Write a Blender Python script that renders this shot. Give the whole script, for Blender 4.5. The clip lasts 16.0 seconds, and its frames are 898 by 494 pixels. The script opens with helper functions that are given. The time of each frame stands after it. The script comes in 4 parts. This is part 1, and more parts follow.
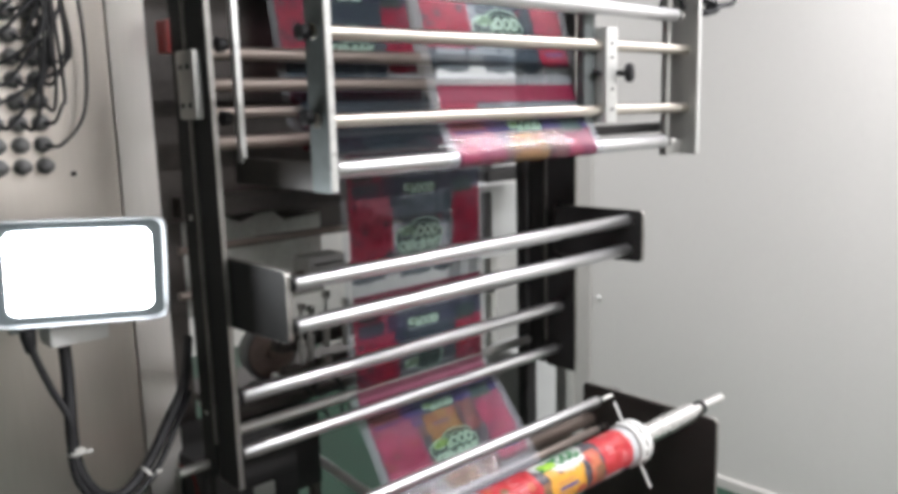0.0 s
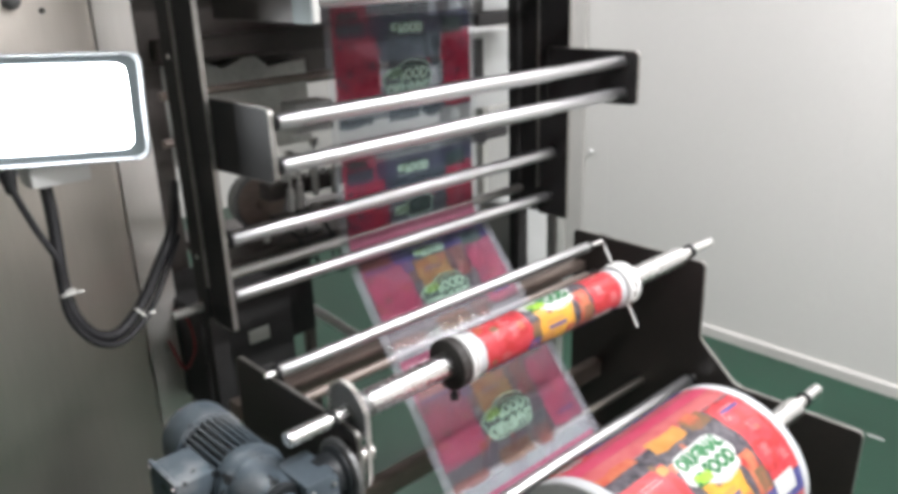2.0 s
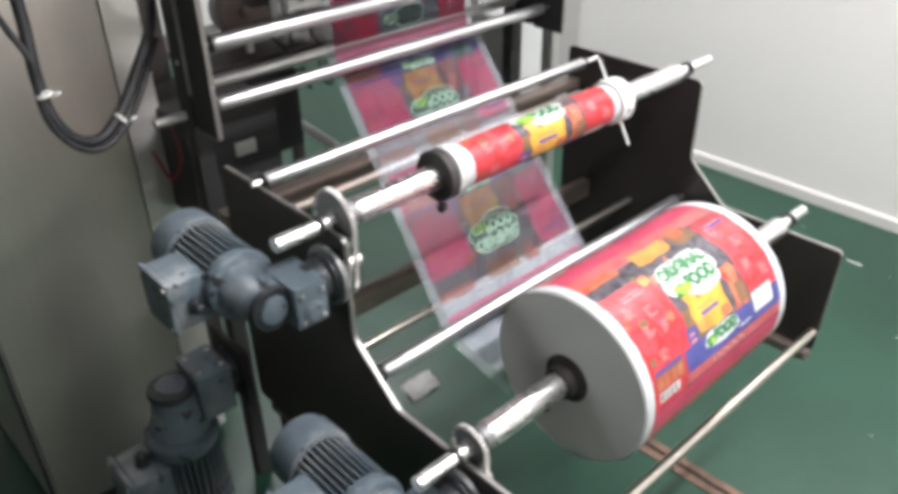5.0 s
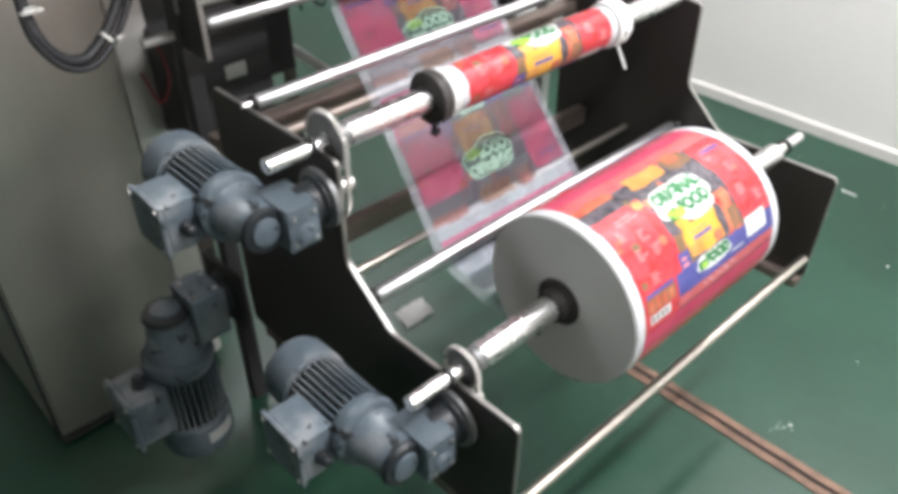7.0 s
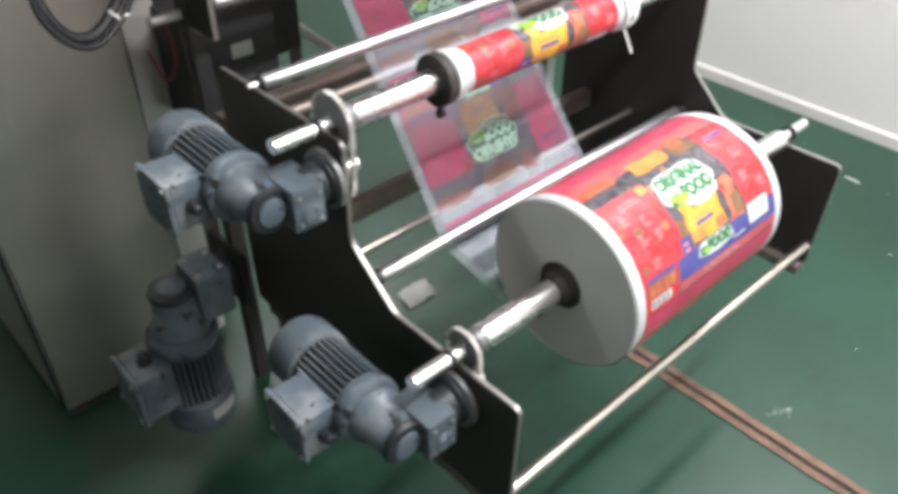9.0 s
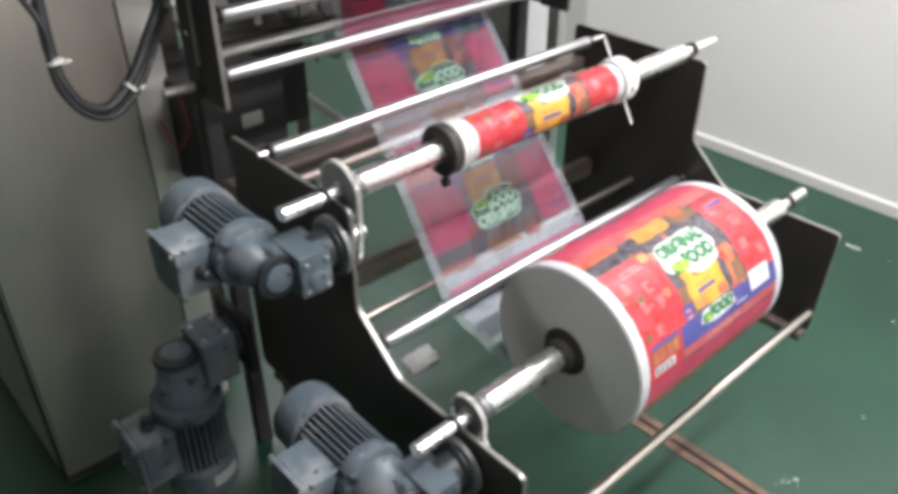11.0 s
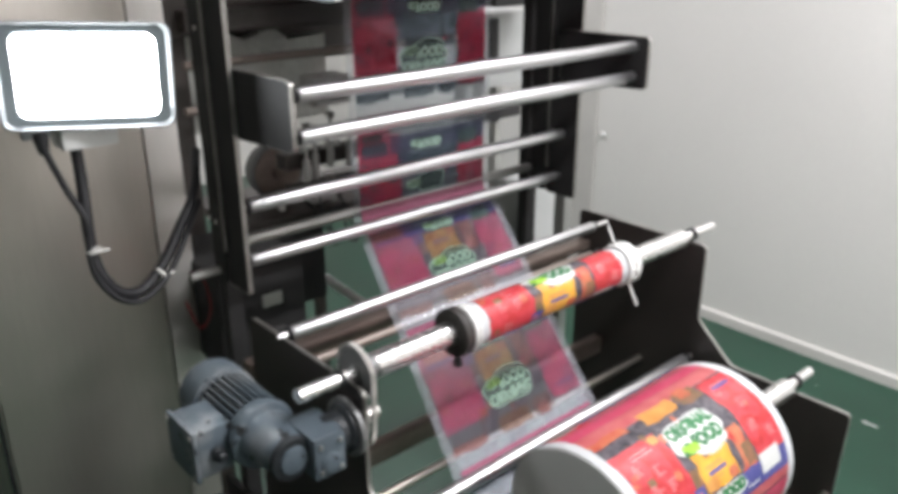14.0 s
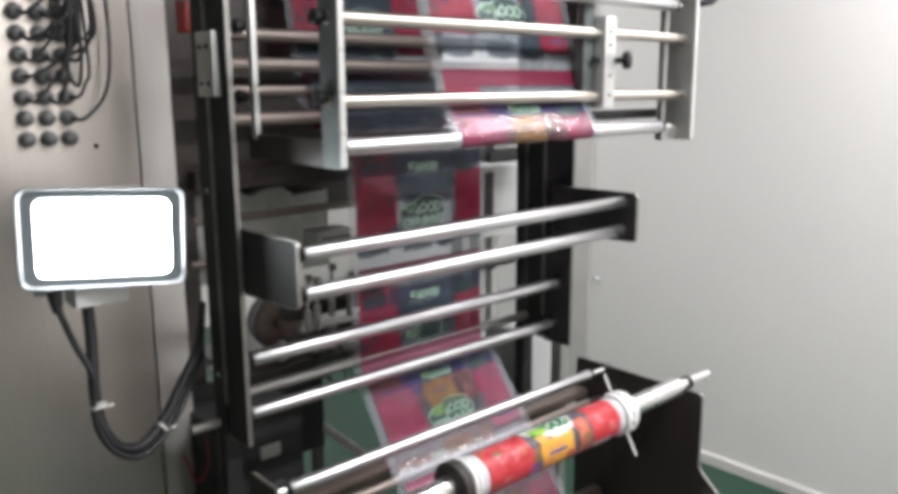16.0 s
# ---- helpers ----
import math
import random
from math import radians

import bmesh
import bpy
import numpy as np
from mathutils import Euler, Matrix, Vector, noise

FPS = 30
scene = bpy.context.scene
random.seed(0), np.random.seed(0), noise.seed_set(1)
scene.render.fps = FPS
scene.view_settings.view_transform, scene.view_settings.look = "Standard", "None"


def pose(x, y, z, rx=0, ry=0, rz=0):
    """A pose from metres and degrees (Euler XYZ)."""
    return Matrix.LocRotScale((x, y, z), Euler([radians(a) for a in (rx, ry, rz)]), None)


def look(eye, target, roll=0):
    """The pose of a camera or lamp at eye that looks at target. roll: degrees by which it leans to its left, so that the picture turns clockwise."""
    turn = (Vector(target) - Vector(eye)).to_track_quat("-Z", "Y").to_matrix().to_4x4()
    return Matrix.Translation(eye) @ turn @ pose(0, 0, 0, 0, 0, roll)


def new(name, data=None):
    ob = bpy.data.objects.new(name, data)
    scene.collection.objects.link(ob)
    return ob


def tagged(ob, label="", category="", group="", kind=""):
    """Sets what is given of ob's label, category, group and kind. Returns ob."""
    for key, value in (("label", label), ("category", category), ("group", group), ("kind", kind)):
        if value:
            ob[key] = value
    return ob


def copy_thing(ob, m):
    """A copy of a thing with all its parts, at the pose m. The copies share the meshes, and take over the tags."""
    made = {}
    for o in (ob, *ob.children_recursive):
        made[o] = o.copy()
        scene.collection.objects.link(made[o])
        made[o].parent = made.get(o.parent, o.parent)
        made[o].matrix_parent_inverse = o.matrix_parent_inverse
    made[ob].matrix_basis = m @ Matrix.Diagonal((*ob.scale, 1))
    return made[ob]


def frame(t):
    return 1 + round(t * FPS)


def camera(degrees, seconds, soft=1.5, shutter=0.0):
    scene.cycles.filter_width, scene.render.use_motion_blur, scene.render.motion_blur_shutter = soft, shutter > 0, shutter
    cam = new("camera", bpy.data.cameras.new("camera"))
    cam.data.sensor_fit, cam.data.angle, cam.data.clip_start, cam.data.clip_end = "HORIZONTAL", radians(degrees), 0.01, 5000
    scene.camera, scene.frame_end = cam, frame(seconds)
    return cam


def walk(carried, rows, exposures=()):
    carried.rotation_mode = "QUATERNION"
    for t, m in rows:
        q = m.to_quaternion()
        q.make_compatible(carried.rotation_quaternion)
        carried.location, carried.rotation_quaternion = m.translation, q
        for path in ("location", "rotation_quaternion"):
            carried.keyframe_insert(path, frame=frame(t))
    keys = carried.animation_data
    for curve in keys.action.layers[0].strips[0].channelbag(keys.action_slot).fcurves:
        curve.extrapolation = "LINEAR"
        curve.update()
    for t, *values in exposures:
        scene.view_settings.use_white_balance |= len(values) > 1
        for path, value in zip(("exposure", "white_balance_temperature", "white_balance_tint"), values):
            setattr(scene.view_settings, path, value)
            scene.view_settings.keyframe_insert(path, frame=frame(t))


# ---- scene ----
cam = camera(58.3, 16.0, soft=4.6)
PATH = [
    (0, (-0.697, -1.402, 1.803), (0.626, 0.057, 1.457), -1.5),
    (0.5, (-0.694, -1.398, 1.782), (0.618, 0.046, 1.34), -1.7),
    (1, (-0.688, -1.4, 1.774), (0.613, 0.032, 1.268), -1.8),
    (1.5, (-0.684, -1.402, 1.764), (0.604, 0.015, 1.186), -2.0),
    (2, (-0.683, -1.397, 1.753), (0.587, -0.005, 1.082), -1.9),
    (2.5, (-0.683, -1.395, 1.742), (0.569, -0.028, 0.991), -1.6),
    (3, (-0.681, -1.396, 1.742), (0.55, -0.059, 0.905), -1.3),
    (3.5, (-0.68, -1.399, 1.733), (0.53, -0.085, 0.833), -1.1),
    (4, (-0.677, -1.397, 1.719), (0.506, -0.113, 0.742), -1.0),
    (6.5, (-0.676, -1.408, 1.707), (0.449, -0.194, 0.584), -0.7),
    (7, (-0.677, -1.407, 1.696), (0.421, -0.229, 0.51), -0.5),
    (7.5, (-0.676, -1.405, 1.698), (0.404, -0.248, 0.475), -0.2),
    (8, (-0.678, -1.408, 1.697), (0.397, -0.255, 0.466), -0.1),
    (10.5, (-0.69, -1.414, 1.719), (0.412, -0.211, 0.563), 0.4),
    (11, (-0.695, -1.419, 1.718), (0.436, -0.184, 0.625), 0.2),
    (11.5, (-0.703, -1.421, 1.728), (0.446, -0.151, 0.695), 0.2),
    (12, (-0.703, -1.428, 1.733), (0.469, -0.132, 0.759), 0.0),
    (12.5, (-0.704, -1.438, 1.741), (0.484, -0.106, 0.838), -0.1),
    (13, (-0.713, -1.439, 1.747), (0.491, -0.086, 0.899), 0.1),
    (13.5, (-0.717, -1.443, 1.757), (0.499, -0.071, 0.958), -0.0),
    (14, (-0.723, -1.449, 1.767), (0.514, -0.053, 1.045), -0.1),
    (14.5, (-0.728, -1.454, 1.782), (0.526, -0.041, 1.124), -0.1),
    (15, (-0.736, -1.459, 1.784), (0.539, -0.03, 1.208), -0.3),
    (15.5, (-0.743, -1.469, 1.799), (0.55, -0.026, 1.305), -0.3),
    (16, (-0.753, -1.474, 1.809), (0.556, -0.014, 1.416), -0.3),
]
walk(cam, [(t, look(eye, target, roll)) for t, eye, target, roll in PATH],
     exposures=((0, 0.16), (1.5, 0.34), (3.0, 0.56), (4.0, 0.66), (8.0, 0.78), (11.0, 0.62), (12.0, 0.57), (13.5, 0.38), (14.5, 0.3), (16.0, 0.2)))

# ---- world and lights ----
world = bpy.data.worlds.new("world")
scene.world = world
world.use_nodes = True
world.node_tree.nodes["Background"].inputs[0].default_value = (0.9, 0.95, 1.0, 1)
world.node_tree.nodes["Background"].inputs[1].default_value = 0.05


def unseen_lamp(x, y, sx, sy, watts):
    d = bpy.data.lights.new("unseen_lamp", "AREA")
    d.shape, d.size, d.size_y, d.energy, d.color = "RECTANGLE", sx, sy, watts, (0.975, 0.965, 1.0)
    ob = new("unseen_lamp", d)
    ob.location = (x, y, 3.12)
    return ob


# out of view, placed from the direction of the reel's floor shadow
unseen_lamp(0.8, -1.72, 1.3, 0.14, 64)
# added lights without a known source, for the front, panel wall and rear
unseen_lamp(0.9, -3.2, 1.3, 0.14, 22)
unseen_lamp(2.05, -0.85, 1.0, 0.14, 38)
unseen_lamp(1.6, 2.2, 1.3, 0.3, 44)


# ---- materials ----
def material(name, base, rough=0.5, metal=0.0, vary=0.12, scale=6.0, fine=60.0, bump=0.05, spec=0.5, second=None,
             stretch=(1, 1, 1), coat=0.0, rough_vary=0.12, emit=0.0):
    """A surface with colour variation at two scales, uneven gloss and fine relief."""
    m = bpy.data.materials.new(name)
    m.use_nodes = True
    nt = m.node_tree
    b = nt.nodes["Principled BSDF"]
    tc = nt.nodes.new("ShaderNodeTexCoord")
    mp = nt.nodes.new("ShaderNodeMapping")
    mp.inputs["Scale"].default_value = stretch
    nt.links.new(tc.outputs["Object"], mp.inputs[0])
    big, small = nt.nodes.new("ShaderNodeTexNoise"), nt.nodes.new("ShaderNodeTexNoise")
    for n, s, d in ((big, scale, 5), (small, fine, 4)):
        n.inputs["Scale"].default_value, n.inputs["Detail"].default_value = s, d
        nt.links.new(mp.outputs[0], n.inputs["Vector"])
    add = nt.nodes.new("ShaderNodeMath")
    add.operation = "MULTIPLY_ADD"
    add.inputs[1].default_value = 0.35
    nt.links.new(small.outputs[0], add.inputs[0])
    nt.links.new(big.outputs[0], add.inputs[2])
    ramp = nt.nodes.new("ShaderNodeValToRGB")
    lo = [max(0, c * (1 - vary)) for c in base]
    hi = list(second) if second else [min(1, c * (1 + vary)) for c in base]
    ramp.color_ramp.elements[0].position, ramp.color_ramp.elements[1].position = 0.42, 0.95
    ramp.color_ramp.elements[0].color, ramp.color_ramp.elements[1].color = (*lo, 1), (*hi, 1)
    nt.links.new(add.outputs[0], ramp.inputs[0])
    nt.links.new(ramp.outputs[0], b.inputs["Base Color"])
    rr = nt.nodes.new("ShaderNodeMapRange")
    rr.inputs[3].default_value, rr.inputs[4].default_value = max(0.03, rough - rough_vary), min(1, rough + rough_vary)
    nt.links.new(add.outputs[0], rr.inputs[0])
    nt.links.new(rr.outputs[0], b.inputs["Roughness"])
    b.inputs["Metallic"].default_value, b.inputs["Specular IOR Level"].default_value = metal, spec
    b.inputs["Coat Weight"].default_value = coat
    if bump:
        bp = nt.nodes.new("ShaderNodeBump")
        bp.inputs["Strength"].default_value, bp.inputs["Distance"].default_value = bump, 0.004
        nt.links.new(small.outputs[0], bp.inputs["Height"])
        nt.links.new(bp.outputs[0], b.inputs["Normal"])
    if emit:
        b.inputs["Emission Color"].default_value, b.inputs["Emission Strength"].default_value = (0.93, 0.97, 1.0, 1), emit
    return m


def see_through(m, share, tint=(1, 1, 1)):
    """Lets a share of the light pass straight through a material: thin plastic film."""
    nt = m.node_tree
    out, b = nt.nodes["Material Output"], nt.nodes["Principled BSDF"]
    tr, mix = nt.nodes.new("ShaderNodeBsdfTransparent"), nt.nodes.new("ShaderNodeMixShader")
    tr.inputs[0].default_value = (*tint, 1)
    mix.inputs[0].default_value = share
    nt.links.new(b.outputs[0], mix.inputs[1])
    nt.links.new(tr.outputs[0], mix.inputs[2])
    nt.links.new(mix.outputs[0], out.inputs["Surface"])
    return m


def worn_paint(name, base, chip, dust, rough=0.34):
    """Paint with dust lying in soft patches and small dark chips through to the primer."""
    m = material(name, base, rough, 0.0, 0.2, 9, 90, 0.1, rough_vary=0.14)
    nt = m.node_tree
    b = nt.nodes["Principled BSDF"]
    coat = b.inputs["Base Color"].links[0].from_socket
    tc = nt.nodes.new("ShaderNodeTexCoord")

    def patches(scale, lo, hi, detail, below, colour):
        n, r, mix = nt.nodes.new("ShaderNodeTexNoise"), nt.nodes.new("ShaderNodeMapRange"), nt.nodes.new("ShaderNodeMix")
        n.inputs["Scale"].default_value, n.inputs["Detail"].default_value = scale, detail
        nt.links.new(tc.outputs["Object"], n.inputs["Vector"])
        r.inputs[1].default_value, r.inputs[2].default_value = lo, hi
        nt.links.new(n.outputs[0], r.inputs[0])
        mix.data_type = "RGBA"
        nt.links.new(r.outputs[0], mix.inputs[0])
        nt.links.new(below, mix.inputs[6])
        mix.inputs[7].default_value = (*colour, 1)
        return mix.outputs[2]

    top = patches(13, 0.50, 0.72, 5, coat, dust)
    nt.links.new(patches(42, 0.615, 0.64, 6, top, chip), b.inputs["Base Color"])
    return m


M = {}
M["steel"] = material("polished_steel_roller", (0.68, 0.68, 0.69), 0.34, 1.0, 0.08, 4, 220, 0.03, stretch=(0.15, 1, 1))
M["shaft"] = material("ground_steel_shaft", (0.82, 0.81, 0.80), 0.24, 1.0, 0.1, 5, 160, 0.02, stretch=(0.3, 1, 1))
M["bronze"] = material("warm_steel_bar", (0.60, 0.56, 0.50), 0.28, 1.0, 0.1, 4, 160, 0.03, stretch=(0.2, 1, 1))
M["black"] = material("black_painted_plate", (0.036, 0.035, 0.035), 0.58, 0.0, 0.35, 5, 150, 0.08, spec=0.25)
M["black_edge"] = material("bare_cut_edge", (0.36, 0.35, 0.33), 0.45, 1.0, 0.2, 20, 120, 0.05)
M["brown_plate"] = material("brown_black_inner_plate", (0.034, 0.028, 0.025), 0.4, 0.0, 0.3, 4, 120, 0.06)
M["rail"] = material("brown_stained_rail", (0.24, 0.19, 0.165), 0.38, 0.7, 0.4, 8, 90, 0.12, stretch=(0.3, 1, 1))
M["cabinet"] = material("brushed_stainless_cabinet", (0.64, 0.595, 0.54), 0.38, 0.93, 0.1, 2.2, 120, 0.04, stretch=(1, 1, 0.08))
M["strip"] = material("bright_stainless_post", (0.76, 0.735, 0.69), 0.4, 0.5, 0.08, 3, 120, 0.03, stretch=(1, 1, 0.1))
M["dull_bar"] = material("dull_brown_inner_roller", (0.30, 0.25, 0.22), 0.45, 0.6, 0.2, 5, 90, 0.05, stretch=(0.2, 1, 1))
M["alu"] = material("dull_aluminium_plate", (0.5, 0.5, 0.48), 0.42, 0.8, 0.15, 6, 120, 0.06)
M["guide_plate"] = material("grey_stained_guide_plate", (0.17, 0.19, 0.19), 0.45, 0.5, 0.3, 14, 120, 0.08)
M["dull_flange"] = material("dull_cast_flange", (0.2, 0.2, 0.2), 0.45, 0.5, 0.2, 14, 120, 0.08)
M["alu_light"] = material("light_aluminium_edge", (0.72, 0.72, 0.7), 0.4, 0.6, 0.1, 6, 120, 0.05)
M["motor"] = worn_paint("chipped_blue_grey_paint", (0.088, 0.113, 0.133), (0.016, 0.018, 0.02), (0.23, 0.24, 0.245))
M["motor_dark"] = material("dark_cast_housing", (0.014, 0.017, 0.02), 0.45, 0.0, 0.25, 12, 120, 0.15)
M["rubber"] = material("black_rubber_cable", (0.014, 0.014, 0.016), 0.5, 0.0, 0.3, 20, 120, 0.08)
M["wire"] = material("dark_grey_wire", (0.05, 0.05, 0.053), 0.5, 0.0, 0.3, 20, 120, 0.05)
M["tie"] = material("white_nylon_tie", (0.75, 0.74, 0.7), 0.5, 0.0, 0.05, 20, 120, 0.0)
M["chain"] = material("oiled_chain_steel", (0.6, 0.58, 0.55), 0.34, 1.0, 0.3, 40, 200, 0.1)
M["floor"] = material("green_epoxy_floor", (0.0118, 0.051, 0.030), 0.3, 0.0, 0.28, 1.6, 26, 0.03, rough_vary=0.16)
M["groove"] = material("brown_worn_floor_joint", (0.16, 0.095, 0.065), 0.7, 0.0, 0.5, 14, 90, 0.3)
M["groove_dark"] = material("dark_floor_slot", (0.02, 0.014, 0.011), 0.9, 0.0, 0.4, 30, 90, 0.2)
M["wall"] = material("white_sandwich_panel", (0.81, 0.79, 0.76), 0.42, 0.0, 0.03, 0.8, 40, 0.01)
M["unseen_wall"] = material("grey_unseen_wall_panel", (0.3, 0.3, 0.29), 0.5, 0.0, 0.06, 0.8, 40, 0.01)
M["joint"] = material("grey_panel_joint", (0.78, 0.76, 0.73), 0.6, 0.0, 0.06, 5, 40, 0.0)
M["skirting"] = material("white_skirting", (0.62, 0.60, 0.57), 0.5, 0.0, 0.06, 4, 60, 0.02)
M["ceiling"] = material("white_ceiling_panel", (0.78, 0.78, 0.77), 0.6, 0.0, 0.03, 2, 40, 0.0)
M["card"] = material("white_reel_side", (0.62, 0.62, 0.6), 0.5, 0.0, 0.05, 9, 200, 0.03)
M["core"] = material("brown_card_core", (0.035, 0.03, 0.027), 0.6, 0.0, 0.2, 20, 120, 0.05)
M["white"] = material("white_plastic", (0.72, 0.72, 0.70), 0.4, 0.0, 0.05, 9, 120, 0.02)
M["grey_box"] = material("pale_grey_enamel", (0.45, 0.46, 0.45), 0.4, 0.0, 0.08, 5, 80, 0.02)
M["stained"] = material("stained_grey_green_panel", (0.56, 0.57, 0.53), 0.5, 0.0, 0.3, 7, 60, 0.1)
M["lamp_body"] = material("silver_lamp_housing", (0.34, 0.36, 0.37), 0.4, 0.4, 0.08, 9, 120, 0.04)
M["lamp_rim"] = material("grey_lamp_reflector", (0.2, 0.235, 0.25), 0.45, 0.0, 0.1, 9, 120, 0.02)
M["lamp_glow"] = material("lit_lamp_glass", (0.9, 0.9, 0.9), 0.3, 0.0, 0.02, 9, 90, 0.0, emit=30.0)
M["red"] = material("red_plastic", (0.3, 0.02, 0.02), 0.35, 0.0, 0.15, 9, 90, 0.03)
M["hose_red"] = material("dark_red_hose", (0.15, 0.01, 0.01), 0.4, 0.0, 0.2, 20, 90, 0.03)
M["dark_machine"] = material("dark_machine_body", (0.065, 0.056, 0.05), 0.45, 0.2, 0.4, 6, 70, 0.1)

PRINT = {
    "red": ((0.44, 0.018, 0.03), (0.58, 0.075, 0.085), 38), "dark": ((0.010, 0.012, 0.018), (0.15, 0.13, 0.15), 75), "ruby": ((0.36, 0.012, 0.02), (0.54, 0.05, 0.05), 60),
    "berry": ((0.42, 0.045, 0.03), (0.52, 0.20, 0.10), 40), "leaf": ((0.10, 0.10, 0.045), (0.30, 0.12, 0.07), 34),
    "yellow": ((0.62, 0.26, 0.03), (0.70, 0.42, 0.06), 30), "blue": ((0.045, 0.05, 0.2), (0.10, 0.105, 0.32), 22),
    "pink": ((0.46, 0.03, 0.09), (0.56, 0.09, 0.15), 30), "white": ((0.58, 0.59, 0.57), (0.64, 0.64, 0.62), 20),
    "green": ((0.008, 0.12, 0.035), (0.02, 0.18, 0.05), 40), "lime": ((0.25, 0.48, 0.03), (0.36, 0.56, 0.08), 40),
    "label": ((0.60, 0.17, 0.18), (0.68, 0.3, 0.3), 40), "orange": ((0.5, 0.2, 0.04), (0.6, 0.31, 0.09), 30),
    "seal": ((0.42, 0.07, 0.08), (0.52, 0.15, 0.15), 30),
    "film": ((0.48, 0.49, 0.50), (0.62, 0.63, 0.64), 9),
}
INK, FILM, BACK = {}, {}, {}
for key, (lo, hi, sc) in PRINT.items():
    INK[key] = material("print_" + key, lo, 0.4, 0.0, 0.05, sc, sc * 3, 0.02, second=hi, coat=0.03, spec=0.35, rough_vary=0.08)
    # the same ink on a single layer of clear film: paler and partly see-through
    share, pale = {"film": (0.74, 0.0), "dark": (0.62, 0.12), "red": (0.70, 0.10), "ruby": (0.70, 0.1), "white": (0.66, 0.0), "green": (0.42, 0.0), "blue": (0.6, 0.1), "pink": (0.5, 0.1), "lime": (0.72, 0.1), "yellow": (0.7, 0.2), "label": (0.76, 0.2), "orange": (0.86, 0.3)}.get(key, (0.7, 0.25))
    lo2, hi2 = [[(1 - pale) * c + pale * g for c, g in zip(col, (0.5, 0.42, 0.55))] for col in (lo, hi)]
    # reds are greyed: the web's whitish reflection is mixed into the ink colour
    if key in ("red", "pink"):
        lo2, hi2 = (0.54, 0.13, 0.24), (0.60, 0.19, 0.30)
    if key == "ruby":
        lo2, hi2 = (0.52, 0.12, 0.22), (0.58, 0.16, 0.26)
    if key == "green":
        lo2, hi2 = (0.34, 0.52, 0.40), (0.44, 0.62, 0.5)
    if key == "white":
        lo2, hi2 = (0.12, 0.20, 0.17), (0.2, 0.3, 0.26)
    if key == "film":
        lo2, hi2 = (0.54, 0.55, 0.62), (0.66, 0.67, 0.73)
    FILM[key] = see_through(material("film_" + key, lo2, 0.3, 0.0, 0.05, sc, sc * 3, 0.02, second=hi2, coat=0.12, spec=0.4, rough_vary=0.06),
                            share, (0.95, 0.97, 0.98) if key == "film" else [0.5 + 0.5 * min(1, c * 1.2) for c in hi2])


# the unprinted side of the film: dim inks, shade and glare haze put into the colours
DIM_HAZY = {"red": (0.5, 0.05, 0.11), "ruby": (0.46, 0.045, 0.1), "pink": (0.4, 0.04, 0.1), "green": (0.42, 0.58, 0.48), "lime": (0.26, 0.38, 0.28),
         "white": (0.10, 0.16, 0.15), "blue": (0.10, 0.11, 0.19), "film": (0.5, 0.53, 0.56)}
for key in PRINT:
    col = DIM_HAZY.get(key, (0.11, 0.15, 0.19))
    share = {"red": 0.62, "ruby": 0.64, "pink": 0.64, "green": 0.3, "lime": 0.6, "film": 0.79, "white": 0.7}.get(key, 0.7)
    BACK[key] = see_through(material("film_back_" + key, col, 0.3, 0.0, 0.12, 9, 60, 0.02, coat=0.12, spec=0.4, rough_vary=0.06),
                            share, (0.95, 0.97, 0.98) if key == "film" else [0.35 + 0.6 * min(1, c * 1.5) for c in col])


INK["rim"], FILM["rim"], BACK["rim"] = INK["white"], FILM["green"], BACK["green"]
FILM["seal"], BACK["seal"] = FILM["film"], BACK["film"]


# ---- mesh helpers ----
ORIGIN = {}


def thing(name, place, label, category, group="", kind=""):
    ob = new(name)
    ob.empty_display_size = 0.05
    ob.location = place
    ORIGIN[ob.name] = Vector(place)
    return tagged(ob, label, category, group, kind)


def part(name, bm, mat, parent=None, label="", smooth=40, kind=""):
    """Links a bmesh, built in world places, as one mesh under a thing or a part."""
    me = bpy.data.meshes.new(name)
    at = ORIGIN[parent.name] if parent else Vector((0, 0, 0))
    bmesh.ops.translate(bm, verts=bm.verts, vec=-at)
    bmesh.ops.recalc_face_normals(bm, faces=bm.faces)
    bm.to_mesh(me)
    bm.free()
    me.materials.append(mat)
    if smooth:
        me.set_sharp_from_angle(angle=radians(smooth))
    ob = new(name, me)
    if parent:
        ob.parent = parent
        ORIGIN[ob.name] = at
    else:
        ORIGIN[ob.name] = Vector((0, 0, 0))
    return tagged(ob, label, kind=kind)


def box(bm, lo, hi, bevel=0.0, seg=2):
    r = bmesh.ops.create_cube(bm, size=1)
    vs = r["verts"]
    lo, hi = Vector(lo), Vector(hi)
    for v in vs:
        v.co = Vector([(lo[i] + hi[i]) / 2 + v.co[i] * (hi[i] - lo[i]) for i in range(3)])
    if bevel:
        es = list({e for v in vs for e in v.link_edges})
        bmesh.ops.bevel(bm, geom=es, offset=bevel, segments=seg, affect="EDGES", profile=0.6)
    return bm


